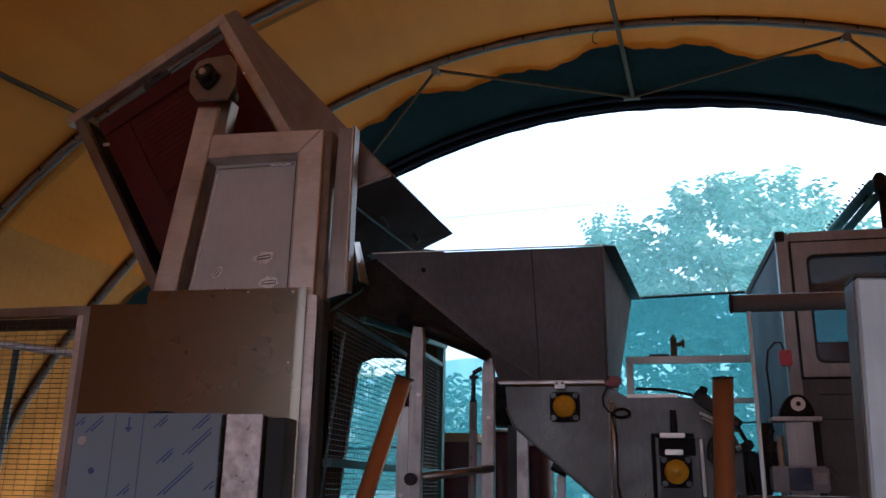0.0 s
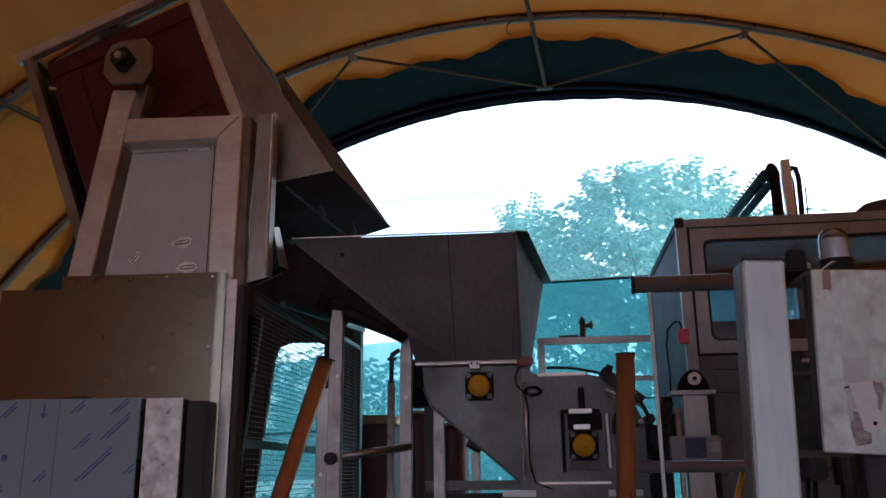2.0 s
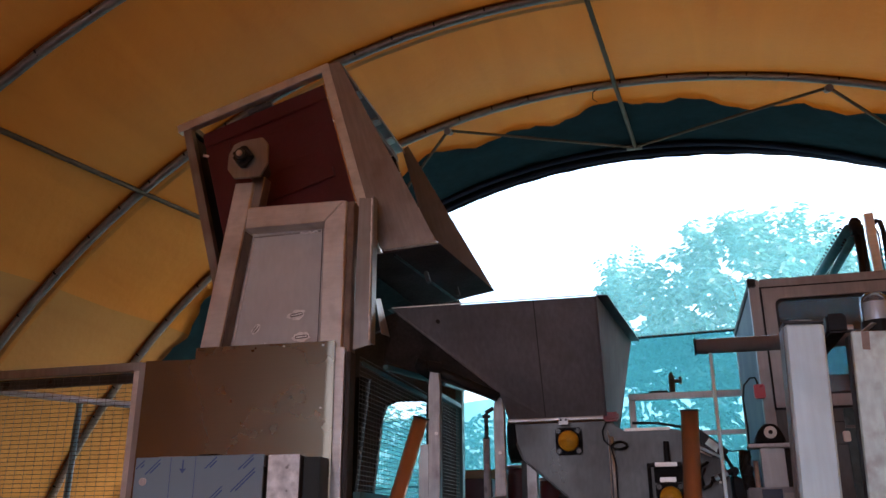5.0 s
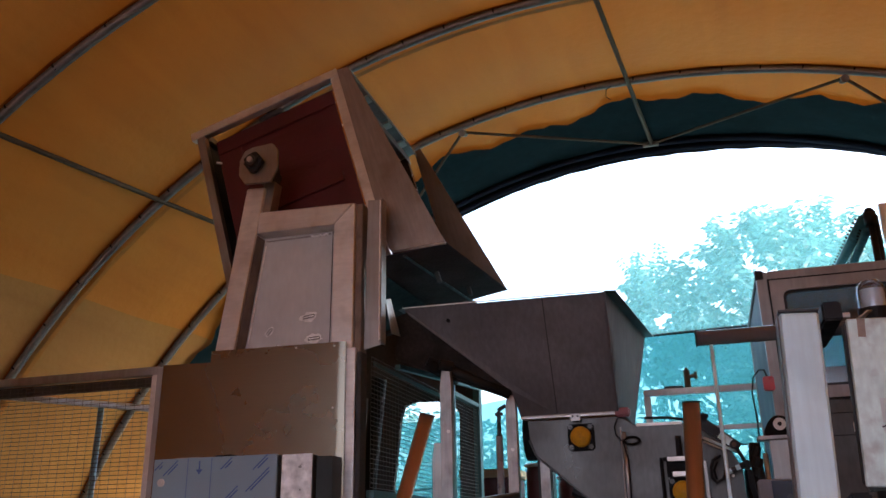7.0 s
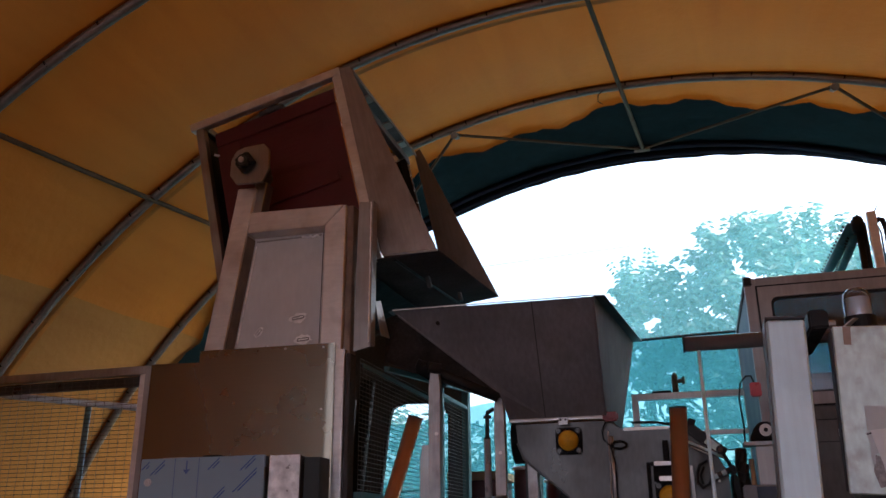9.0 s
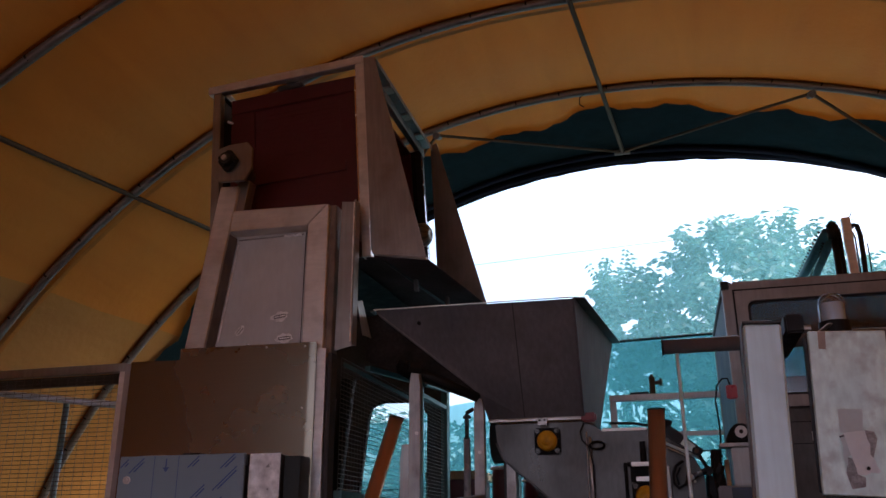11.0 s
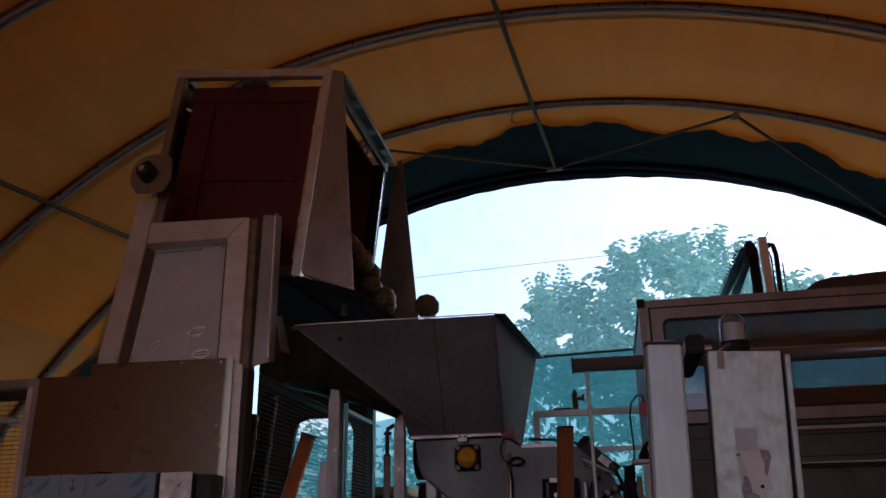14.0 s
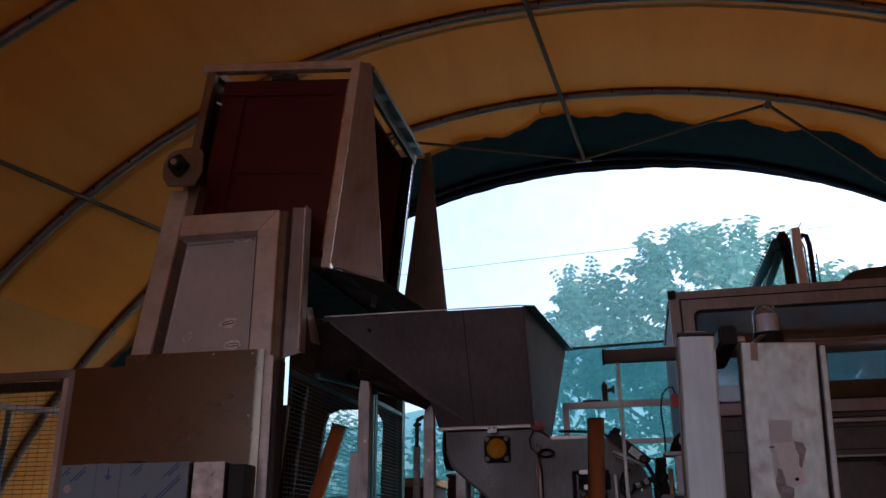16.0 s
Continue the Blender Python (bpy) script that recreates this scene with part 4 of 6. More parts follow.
# highlights on the uprights' edges, added as thin bright strips
EDGE_GLINT = surface("edge_glint", (0.86, 0.86, 0.86), 0.22, 1.0, 20, 0.06, 0.02, 90)
part("glint_strip", block(0.002, 0.007, D - T - 0.02, D - T - 0.008, -0.90, -0.10, 0.001), EDGE_GLINT, carriage, "bright strip standing in for the upright's glint")
part("glint_strip", block(-T - 0.009, -T - 0.002, 0.004, 0.012, -1.02, -0.12, 0.001), EDGE_GLINT, carriage)
part("side_bar", block(-W, -W + T, T + 0.001, D - T - 0.001, -H, -H + T, 0.003), SHADE_STEEL, carriage)
# inner, rear and under sheets are dark to stand in for the carriage's shade
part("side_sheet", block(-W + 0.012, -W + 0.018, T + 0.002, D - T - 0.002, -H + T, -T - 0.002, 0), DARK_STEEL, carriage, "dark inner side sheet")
part("stop_bar", block(-0.45, -0.40, T + 0.001, D - T - 0.001, -T, -0.005, 0.003), DARK_STEEL, carriage)
part("stop_block", block(-0.50, -0.36, 0.05, 0.12, -0.075, -0.046, 0.004), DARK_STEEL, carriage)
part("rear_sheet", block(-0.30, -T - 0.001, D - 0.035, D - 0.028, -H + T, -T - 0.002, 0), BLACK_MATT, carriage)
part("latch_pin", rod((-W + 0.06, 0.05, -0.20), (-W + 0.13, 0.10, -0.23), 0.008, 8), STEEL_LIGHT, carriage)
CHUTE_STEEL = surface("dull_chute_steel", (0.33, 0.30, 0.285), 0.42, 0.8, 4, 0.18, 0.05, 70, (1, 1, 0.1), 0.12, (0.22, 0.18, 0.16), 0.5)
for name, y0 in (("chute_side", 0.003), ("chute_side", D + 0.002)):
    far = y0 > 0.5
    lip = (0.324, -1.094) if far else (0.267, -1.150)
    bm = slab([(0.050, -0.004), (0.092, 0.008), lip, (0.034, -1.07)] if far else [(0.001, -0.012), (0.06, -0.022), lip, (0.030, -1.098), (0.008, -1.09), (0.001, -1.07)], y0, y0 + 0.004, 0.001)
    # far side in a darker steel, its shade put into the colour
    part(name, bm, CHUTE_STEEL if not far else HOOD_STEEL, carriage, "triangular stainless chute side")
part("chute_hem", pipe([(0.015, 0.014, -1.092), (0.267, 0.014, -1.154)], 0.006, 8), STEEL_LIGHT, carriage)
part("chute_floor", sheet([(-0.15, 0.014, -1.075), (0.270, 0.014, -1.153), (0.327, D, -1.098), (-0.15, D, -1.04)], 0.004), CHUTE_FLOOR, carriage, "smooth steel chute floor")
part("floor_rib", pipe([(0.05, 0.05, -1.118), (0.10, D - 0.02, -1.085)], 0.008, 6), BLACK_IRON, carriage)
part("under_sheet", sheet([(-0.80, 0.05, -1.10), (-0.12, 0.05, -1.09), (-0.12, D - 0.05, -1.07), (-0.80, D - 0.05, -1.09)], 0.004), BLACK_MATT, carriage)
part("floor_lug", block(0.10, 0.12, 0.35, 0.38, -1.19, -1.13, 0.002), DARK_STEEL, carriage)
part("floor_lug", block(0.16, 0.18, 0.75, 0.78, -1.17, -1.12, 0.002), DARK_STEEL, carriage)

crate = part("red_crate", bmesh.new(), RED_PLASTIC, carriage, "dark red ribbed plastic crate lying on its side")
cu0, cu1, cy0, cy1, cz0, cz1 = -0.775, -0.06, 0.075, D - 0.075, -1.04, -0.070
wall = 0.022
for nm, b in (("crate_base", (cu0, cu0 + wall, cy0, cy1, cz0, cz1)), ("crate_wall", (cu0 + wall, cu1, cy0, cy0 + wall, cz0, cz1)), ("crate_wall", (cu0 + wall, cu1, cy1 - wall, cy1, cz0, cz1)),
              ("crate_wall", (cu0 + wall, cu1, cy0 + wall, cy1 - wall, cz1 - wall, cz1)), ("crate_wall", (cu0 + wall, cu1, cy0 + wall, cy1 - wall, cz0, cz0 + wall))):
    part(nm, block(*b, 0.004), RED_PLASTIC, crate)
for b in ((cu0, cu1 + 0.012, cy0 - 0.014, cy0 - 0.001, cz1 - 0.09, cz1), (cu0, cu1 + 0.012, cy0 - 0.014, cy0 - 0.001, cz0, cz0 + 0.09), (cu1 - 0.07, cu1 + 0.012, cy0 - 0.014, cy0 - 0.001, cz0 + 0.091, cz1 - 0.091),
          (cu0, cu0 + 0.14, cy0 - 0.014, cy0 - 0.001, cz0 + 0.091, cz1 - 0.091), (cu0 + 0.141, cu1 - 0.071, cy0 - 0.012, cy0 - 0.001, -0.60, -0.54)):
    part("crate_band", block(*b, 0.005), RED_PLASTIC, crate)
for k in range(10):
    z = cz1 - 0.13 - 0.028 * k
    part("crate_rib", block(cu0 + 0.17, cu1 - 0.10, cy0 - 0.0025, cy0 - 0.0005, z, z + 0.016, 0.001), RED_PLASTIC, crate)

# ---- feed hopper ----
hopper = thing("feed_hopper", "dull sheet steel feed hopper with folded rim", "hopper")
TOPZ = 2.160
A = [Vector((-1.20, 3.455, TOPZ)), Vector((-0.262, 3.485, TOPZ)), Vector((-0.165, 4.49, TOPZ)), Vector((-1.20, 4.49, TOPZ))]
B = [Vector((-0.715, 3.735, 1.668)), Vector((-0.272, 3.735, 1.668)), Vector((-0.250, 4.33, 1.668)), Vector((-0.715, 4.33, 1.668))]
ML = Vector((-0.742, 3.665, 1.78))
part("front_sheet", sheet([A[0], A[0].lerp(A[1], 0.70), B[0].lerp(B[1], 0.38), B[0], ML], 0.003), HOPPER_STEEL, hopper)
part("front_sheet", sheet([A[0].lerp(A[1], 0.702), A[1], B[1], B[0].lerp(B[1], 0.382)], 0.003), HOPPER_STEEL, hopper)
# right side: darker matt copy of the hopper steel, shade put into its colour
part("right_sheet", sheet([A[1], A[2], B[2], B[1]], 0.003), surface("shaded_hopper_side", (0.15, 0.135, 0.135), 0.75, 0.0, 3, 0.25, 0.06, 60, (1, 1, 0.1), 0.1, (0.1, 0.095, 0.09), 0.4, spec=0.1), hopper)
part("back_sheet", sheet([A[2], A[3], B[3], B[2]], 0.003), HOPPER_STEEL, hopper)
part("left_slide", sheet([A[3], A[0], ML, Vector((-0.742, 4.36, 1.78)), ], 0.003), HOPPER_STEEL, hopper)
part("left_sheet", sheet([Vector((-0.742, 4.36, 1.78)), ML, B[0], B[3]], 0.003), HOPPER_STEEL, hopper)
seam = [A[0].lerp(A[1], 0.701).lerp(B[0].lerp(B[1], 0.381), k / 10) + Vector((0, -0.002, 0)) for k in range(11)]
part("weld_seam", pipe(seam, 0.0032, 6), DARK_STEEL, hopper)
part("fold", pipe([A[1] + Vector((-0.002, 0, 0)), B[1]], 0.007, 8), HOPPER_STEEL, hopper)
part("fold", pipe([A[0] + Vector((0.02, 0.004, -0.02)), ML, B[0]], 0.005, 8), HOPPER_STEEL, hopper)
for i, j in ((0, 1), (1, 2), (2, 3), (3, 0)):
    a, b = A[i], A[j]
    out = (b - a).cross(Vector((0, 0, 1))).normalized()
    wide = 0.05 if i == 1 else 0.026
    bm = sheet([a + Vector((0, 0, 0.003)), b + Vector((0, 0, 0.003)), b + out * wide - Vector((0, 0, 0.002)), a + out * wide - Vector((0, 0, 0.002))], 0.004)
    # front flange light, other sides dark: the rim's lighting put into its colours
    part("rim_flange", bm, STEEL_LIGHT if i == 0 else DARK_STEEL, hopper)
part("rivet_hole", rod((-0.992, 3.502, 2.095), (-0.992, 3.482, 2.095), 0.009, 12), BLACK, hopper)
# inlet apron under the carriage; apron and cheek carry the recess's shade as near-black
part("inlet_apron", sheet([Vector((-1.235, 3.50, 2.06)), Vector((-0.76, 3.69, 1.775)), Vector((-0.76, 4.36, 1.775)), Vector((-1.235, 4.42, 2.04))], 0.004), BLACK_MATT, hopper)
part("inlet_cheek", sheet([A[0] + Vector((0.03, 0.03, 0)), ML + Vector((0.02, 0.01, 0.01)), Vector((-0.765, 3.665, 1.742)), Vector((-1.245, 3.47, 1.925)), Vector((-1.245, 3.47, 2.13))], 0.004), surface("shaded_cheek_sheet", (0.03, 0.028, 0.028), 0.75, 0.0, 9, 0.4, 0.05, 70, spec=0.08), hopper)
part("pivot_tube", rod((-1.06, 3.45, 1.875), (-1.06, 3.80, 1.875), 0.028, 16), BLACK_MATT, hopper, smooth=True)
part("edge_tube", rod((-1.10, 3.50, 1.915), (-0.755, 3.668, 1.762), 0.024, 14), BLACK_IRON, hopper, smooth=True)
part("pivot_boss", rod((-1.035, 3.47, 1.888), (-0.985, 3.50, 1.880), 0.026, 14), BLACK_IRON, hopper)

# legs, strut and gas spring
legs = thing("hopper_stand", "flat steel uprights with a round cross bar carrying the hopper", "stand")


def flat_leg(x, w, y0, y1, top, z0=0.0):
    return slab([(x - w / 2, z0), (x + w / 2, z0), (x + w / 2, top - 0.07), (x + w * 0.34, top), (x - w * 0.34, top), (x - w / 2, top - 0.07)], y0, y1, 0.002)


part("front_leg", flat_leg(-1.012, 0.054, 3.49, 3.53, 1.87), LEG_STEEL, legs)
part("rear_leg", flat_leg(-0.755, 0.050, 3.68, 3.72, 1.76), LEG_STEEL, legs)
part("side_leg", flat_leg(-1.085, 0.062, 3.60, 3.63, 1.55), STEEL, legs)
part("cross_bar", rod((-1.04, 3.50, 1.262), (-0.735, 3.69, 1.31), 0.016, 14), STEEL, legs, smooth=True)
part("cross_bar_nut", rod((-1.02, 3.488, 1.262), (-1.02, 3.462, 1.262), 0.024, 12), BLACK_IRON, legs)
for bx, bz in ((-1.000, 1.585), (-1.09, 1.16), (-0.752, 1.51), (-1.06, 1.20)):
    part("bolt", rod((bx, 3.49 if bx < -0.9 else 3.68, bz), (bx, 3.48 if bx < -0.9 else 3.67, bz), 0.008, 8), STEEL_LIGHT, legs)
spring = thing("gas_spring", "gas spring strut under the hopper", "strut")
bm = rod((-0.834, 3.75, 0.0), (-0.830, 3.75, 1.58), 0.0165, 16)
part("cylinder", bm, surface("grey_spring_paint", (0.42, 0.43, 0.45), 0.3, 0.2, 14, 0.1, 0.03, 80), spring, smooth=True)
bm = rod((-0.830, 3.75, 1.58), (-0.829, 3.75, 1.645), 0.010, 12)
rod((-0.830, 3.75, 1.575), (-0.830, 3.75, 1.588), 0.0155, 14, bm)
part("piston_rod", bm, MACHINE_STEEL, spring, smooth=True)
bm = block(-0.838, -0.820, 3.742, 3.758, 1.643, 1.70, 0.003)
rod((-0.846, 3.75, 1.685), (-0.81, 3.75, 1.685), 0.008, 10, bm)
rod((-0.828, 3.73, 1.70), (-0.79, 3.73, 1.72), 0.010, 10, bm)
part("rod_end", bm, BLACK_IRON, spring)

# ---- dosing unit under the hopper ----
unit = thing("dosing_unit", "stainless dosing unit with yellow-capped bearings under the hopper", "machine")
FY = 3.79
part("side_plate", slab([(-0.700, 1.648), (-0.268, 1.648), (-0.205, 1.606), (0.007, 1.604), (0.075, 1.590), (0.14, 1.545), (0.20, 1.47), (0.236, 1.40), (0.245, 0.9), (-0.285, 0.9), (-0.292, 1.165), (-0.665, 1.488), (-0.692, 1.56)], FY, FY + 0.006, 0.001), MACHINE_STEEL, unit)
part("far_plate", slab([(-0.700, 1.648), (-0.268, 1.648), (-0.205, 1.606), (0.007, 1.604), (0.14, 1.545), (0.236, 1.40), (0.245, 0.9), (-0.285, 0.9), (-0.292, 1.165), (-0.665, 1.488)], FY + 0.50, FY + 0.506, 0.001), MACHINE_STEEL, unit)
part("belly_sheet", sheet([(-0.664, FY + 0.007, 1.487), (-0.664, FY + 0.499, 1.487), (-0.292, FY + 0.499, 1.166), (-0.292, FY + 0.007, 1.166)], 0.003), MACHINE_STEEL, unit)
part("curved_hood", pipe([(0.007, FY + 0.25, 1.58), (0.11, FY + 0.25, 1.54), (0.20, FY + 0.25, 1.44)], 0.03, 8), DARK_STEEL, unit)
part("lip_bar", block(-0.727, -0.262, FY - 0.035, FY + 0.01, 1.656, 1.671, 0.004), STEEL_LIGHT, unit)
part("lip_clip", block(-0.488, -0.445, FY - 0.048, FY - 0.036, 1.634, 1.674, 0.002), STEEL, unit)
for hx in (-0.478, -0.455):
    part("clip_screw", rod((hx, FY - 0.048, 1.655), (hx, FY - 0.051, 1.655), 0.005, 8), BLACK_IRON, unit)
part("lip_bar", block(-0.200, 0.005, FY - 0.012, FY - 0.001, 1.598, 1.612, 0.003), STEEL_LIGHT, unit)
part("guide_rod", rod((-0.252, FY - 0.015, 1.20), (-0.256, FY - 0.015, 1.575), 0.0085, 12), STEEL_LIGHT, unit, smooth=True)
part("fold_line", rod((-0.272, FY - 0.001, 1.17), (-0.270, FY - 0.001, 1.60), 0.003, 8), STEEL_LIGHT, unit)
part("lower_bar", block(-0.214, 0.086, FY - 0.014, FY - 0.001, 1.152, 1.162, 0.003), STEEL_LIGHT, unit)
for cx0 in (-0.360, 0.071):
    part("rail_clamp", block(cx0, cx0 + 0.136, FY - 0.045, FY - 0.002, 1.104, 1.129, 0.002), STEEL, unit)
part("hem", pipe([(-0.695, FY - 0.004, 1.56), (-0.667, FY - 0.004, 1.487), (-0.292, FY - 0.004, 1.165)], 0.005, 8), MACHINE_STEEL, unit)


def yellow_bearing(x, z, s=0.061):
    body = part("bearing_housing", block(x - s, x + s, FY - 0.022, FY - 0.001, z - s, z + s, 0.008), BLACK_MATT, unit, "black square flange bearing")
    bm = bmesh.new()
    prof = ((0.047, 0.0), (0.047, 0.014), (0.042, 0.024), (0.028, 0.030), (0.024, 0.030), (0.022, 0.034), (0.0005, 0.035))
    rings = []
    for r, d in prof:
        rings.append([bm.verts.new((x + r * math.cos(k * math.tau / 28), FY - 0.022 - d, z + r * math.sin(k * math.tau / 28))) for k in range(28)])
    for a, b in zip(rings, rings[1:]):
        for k in range(28):
            bm.faces.new((a[k], a[(k + 1) % 28], b[(k + 1) % 28], b[k]))
    bmesh.ops.recalc_face_normals(bm, faces=bm.faces)
    part("bearing_cap", bm, YELLOW_CAP, body, "yellow plastic cap", smooth=True)
    for dx in (-1, 1):
        for dz in (-1, 1):
            px, pz = x + dx * s * 0.74, z + dz * s * 0.74
            bm = rod((px, FY - 0.022, pz), (px, FY - 0.025, pz), 0.0115, 12)
            rod((px, FY - 0.025, pz), (px, FY - 0.032, pz), 0.007, 6, bm)
            part("bolt", bm, MACHINE_STEEL, body)


yellow_bearing(-0.450, 1.562)
yellow_bearing(-0.019, 1.307)
bm = block(-0.110, -0.094, FY - 0.02, FY - 0.001, 1.20, 1.455, 0.002)
block(-0.094, 0.055, FY - 0.02, FY - 0.001, 1.440, 1.456, 0.002, bm)
part("tension_slot", bm, BLACK_MATT, unit)
part("slot_plate", block(-0.082, 0.060, FY - 0.012, FY - 0.001, 1.370, 1.438, 0.002), BLACK_MATT, unit)
part("slot_plate", block(-0.082, 0.050, FY - 0.010, FY - 0.001, 1.205, 1.243, 0.008), DARK_STEEL, unit)
part("slot_flank", slab([(0.074, 1.215), (0.094, 1.212), (0.090, 1.436), (0.072, 1.438)], FY - 0.02, FY - 0.001, 0.003), STEEL, unit)
part("tension_bracket", block(-0.075, 0.02, FY - 0.05, FY - 0.021, 1.437, 1.455, 0.002), STEEL_LIGHT, unit)
part("tension_bracket", block(-0.058, 0.01, FY - 0.04, FY - 0.013, 1.372, 1.392, 0.002), STEEL_LIGHT, unit)
part("tension_screw", rod((-0.020, FY - 0.035, 1.455), (-0.020, FY - 0.035, 1.545), 0.014, 12, r2=0.012), BLACK, unit)
part("red_sensor", block(-0.285, -0.215, FY - 0.055, FY - 0.013, 1.640, 1.682, 0.008), surface("dark_red_plastic", (0.22, 0.015, 0.02), 0.4, 0.0, 30, 0.1, 0.0), unit)
for r0, ph in ((0.030, 0), (0.036, 1.2), (0.033, 2.2)):
    part("cable_coil", pipe([(-0.222 + r0 * math.cos(a * 0.35 + ph), FY - 0.025 - 0.01 * math.sin(a + ph), 1.535 + 0.5 * r0 * math.sin(a * 0.35 + ph)) for a in range(19)], 0.0035, 6), BLACK, unit)
part("cable", pipe([(-0.275, FY - 0.03, 1.64), (-0.295, FY - 0.03, 1.60), (-0.29, FY - 0.03, 1.56), (-0.26, FY - 0.03, 1.53), (-0.245, FY - 0.02, 1.45), (-0.247, FY - 0.02, 1.25), (-0.225, FY - 0.02, 1.16), (-0.15, FY - 0.02, 1.13)], 0.0035, 6), BLACK, unit)
part("hose", pipe([(-0.16, FY - 0.005, 1.635), (-0.05, FY - 0.005, 1.630), (0.05, FY - 0.005, 1.610), (0.11, FY - 0.01, 1.575), (0.15, FY - 0.02, 1.53)], 0.006, 6), BLACK, unit)
# tilting lid arm, air cylinder and hoses at the discharge end
GY = FY - 0.025
bm = block(-0.105, 0.105, -0.02, 0.02, -0.026, 0.022, 0.005)
bm.transform(pose(0.150, GY, 1.548, 0, 40, 0))
arm = part("lid_arm", bm, BLACK_IRON, unit, "black lid arm with a pale type plate")
bm = block(-0.030, 0.030, -0.0225, -0.0205, -0.016, 0.016, 0.001)
bm.transform(pose(0.178, GY, 1.522, 0, 40, 0))
part("type_plate", bm, ALU_BOX, arm)
bm = block(-0.016, 0.016, -0.024, 0.02, -0.010, 0.024, 0.003)
bm.transform(pose(0.098, GY, 1.612, 0, 20, 0))
part("arm_clip", bm, BLACK, arm)
part("guide_bar", rod((0.080, GY - 0.022, 1.534), (0.224, GY - 0.022, 1.462), 0.0065, 10), ALU, arm, smooth=True)
part("guide_bar", rod((0.086, GY - 0.018, 1.515), (0.170, GY - 0.018, 1.474), 0.004, 8), STEEL_LIGHT, arm, smooth=True)
part("pivot_knob", rod((0.211, GY - 0.04, 1.494), (0.211, GY + 0.01, 1.494), 0.019, 18), BLACK_IRON, unit)
part("pivot_pin", rod((0.211, GY - 0.044, 1.494), (0.211, GY - 0.04, 1.494), 0.010, 12), surface("brown_pin", (0.12, 0.05, 0.03), 0.5, 0.2, 30, 0.2, 0.1), unit)
part("link", rod((0.216, GY - 0.03, 1.486), (0.252, GY - 0.03, 1.412), 0.008, 10), BLACK_IRON, unit, smooth=True)
part("pivot_knob", rod((0.252, GY - 0.05, 1.408), (0.252, GY, 1.408), 0.020, 18), BLACK_IRON, unit)
part("air_cylinder", rod((0.168, GY - 0.045, 1.378), (0.226, GY - 0.045, 1.402), 0.011, 14), ALU, unit, smooth=True)
part("cylinder_end", rod((0.224, GY - 0.045, 1.401), (0.244, GY - 0.045, 1.409), 0.013, 12), BLACK_IRON, unit)
part("cylinder_end", rod((0.158, GY - 0.045, 1.374), (0.170, GY - 0.045, 1.379), 0.013, 12), BLACK_IRON, unit)
part("cylinder_print", rod((0.188, GY - 0.045, 1.3862), (0.206, GY - 0.045, 1.3937), 0.0113, 14), DARK_STEEL, unit)
part("hose", pipe([(0.150, GY - 0.02, 1.452), (0.118, GY - 0.03, 1.432), (0.104, GY - 0.03, 1.398), (0.103, GY - 0.03, 1.360), (0.122, GY - 0.03, 1.338), (0.150, GY - 0.03, 1.352), (0.162, GY - 0.03, 1.374)], 0.0065, 8), BLACK, unit, smooth=True)
part("hose", pipe([(0.135, GY - 0.03, 1.425), (0.116, GY - 0.035, 1.39), (0.124, GY - 0.035, 1.352)], 0.005, 8), BLACK, unit, smooth=True)
part("small_stud", rod((0.193, GY, 1.366), (0.193, GY - 0.012, 1.366), 0.006, 8), STEEL_LIGHT, unit)
part("sense_wire", pipe([(0.228, GY - 0.02, 1.497), (0.26, GY - 0.02, 1.494), (0.305, GY + 0.02, 1.502)], 0.003, 6), BLACK, unit)
part("discharge_body", slab([(0.249, 0.9), (0.335, 0.9), (0.338, 1.360), (0.300, 1.378), (0.249, 1.402)], FY + 0.01, FY + 0.32, 0.004), BLACK_IRON, unit)
part("hose", pipe([(0.25, GY - 0.02, 1.31), (0.262, GY - 0.03, 1.24), (0.255, GY - 0.03, 1.15), (0.262, GY - 0.02, 1.0)], 0.007, 8), BLACK, unit, smooth=True)

under = thing("under_frame", "steel under-frame below the dosing unit", "frame")
part("beam", block(-0.70, -0.22, FY + 0.072, FY + 0.11, 1.130, 1.170, 0.003), MACHINE_STEEL, under)
part("beam", block(-0.70, -0.22, FY + 0.074, FY + 0.11, 1.085, 1.118, 0.003), BLACK_IRON, under)
part("upright", block(-0.655, -0.610, FY + 0.02, FY + 0.065, 0.0, 1.49, 0.003), LEG_STEEL, under)
part("upright", block(-0.50, -0.465, FY + 0.10, FY + 0.14, 0.0, 1.29, 0.003), LEG_STEEL, under)
part("clamp", rod((-0.51, FY + 0.05, 1.33), (-0.45, FY + 0.05, 1.30), 0.022, 10), BLACK_IRON, under)
part("upright", block(-0.30, -0.26, FY + 0.30, FY + 0.34, 0.0, 1.17, 0.003), TEAL_PAINT, under)

# handle tubes of the infeed
# polished steel with the tent's orange reflection put into its base colour
TINTED_TUBE = surface("orange_reflection_tube", (0.50, 0.31, 0.21), 0.32, 0.85, 8, 0.1, 0.03, 100, (1, 1, 0.1), 0.06)
infeed = thing("slanted_tube", "slanted polished steel tube with open end", "tube", "infeed tubes")
part("tube_wall", open_tube((-0.826, 2.657, 1.545), (-1.329, 2.702, 0.0), 0.026), TINTED_TUBE, infeed, smooth=True)
part("end_ring", pipe([(-0.826 + 0.027 * math.cos(a), 2.657 + 0.027 * math.sin(a), 1.545 - 0.008 * math.cos(a)) for a in [k * math.tau / 24 for k in range(25)]], 0.0022, 6), BLACK, infeed)
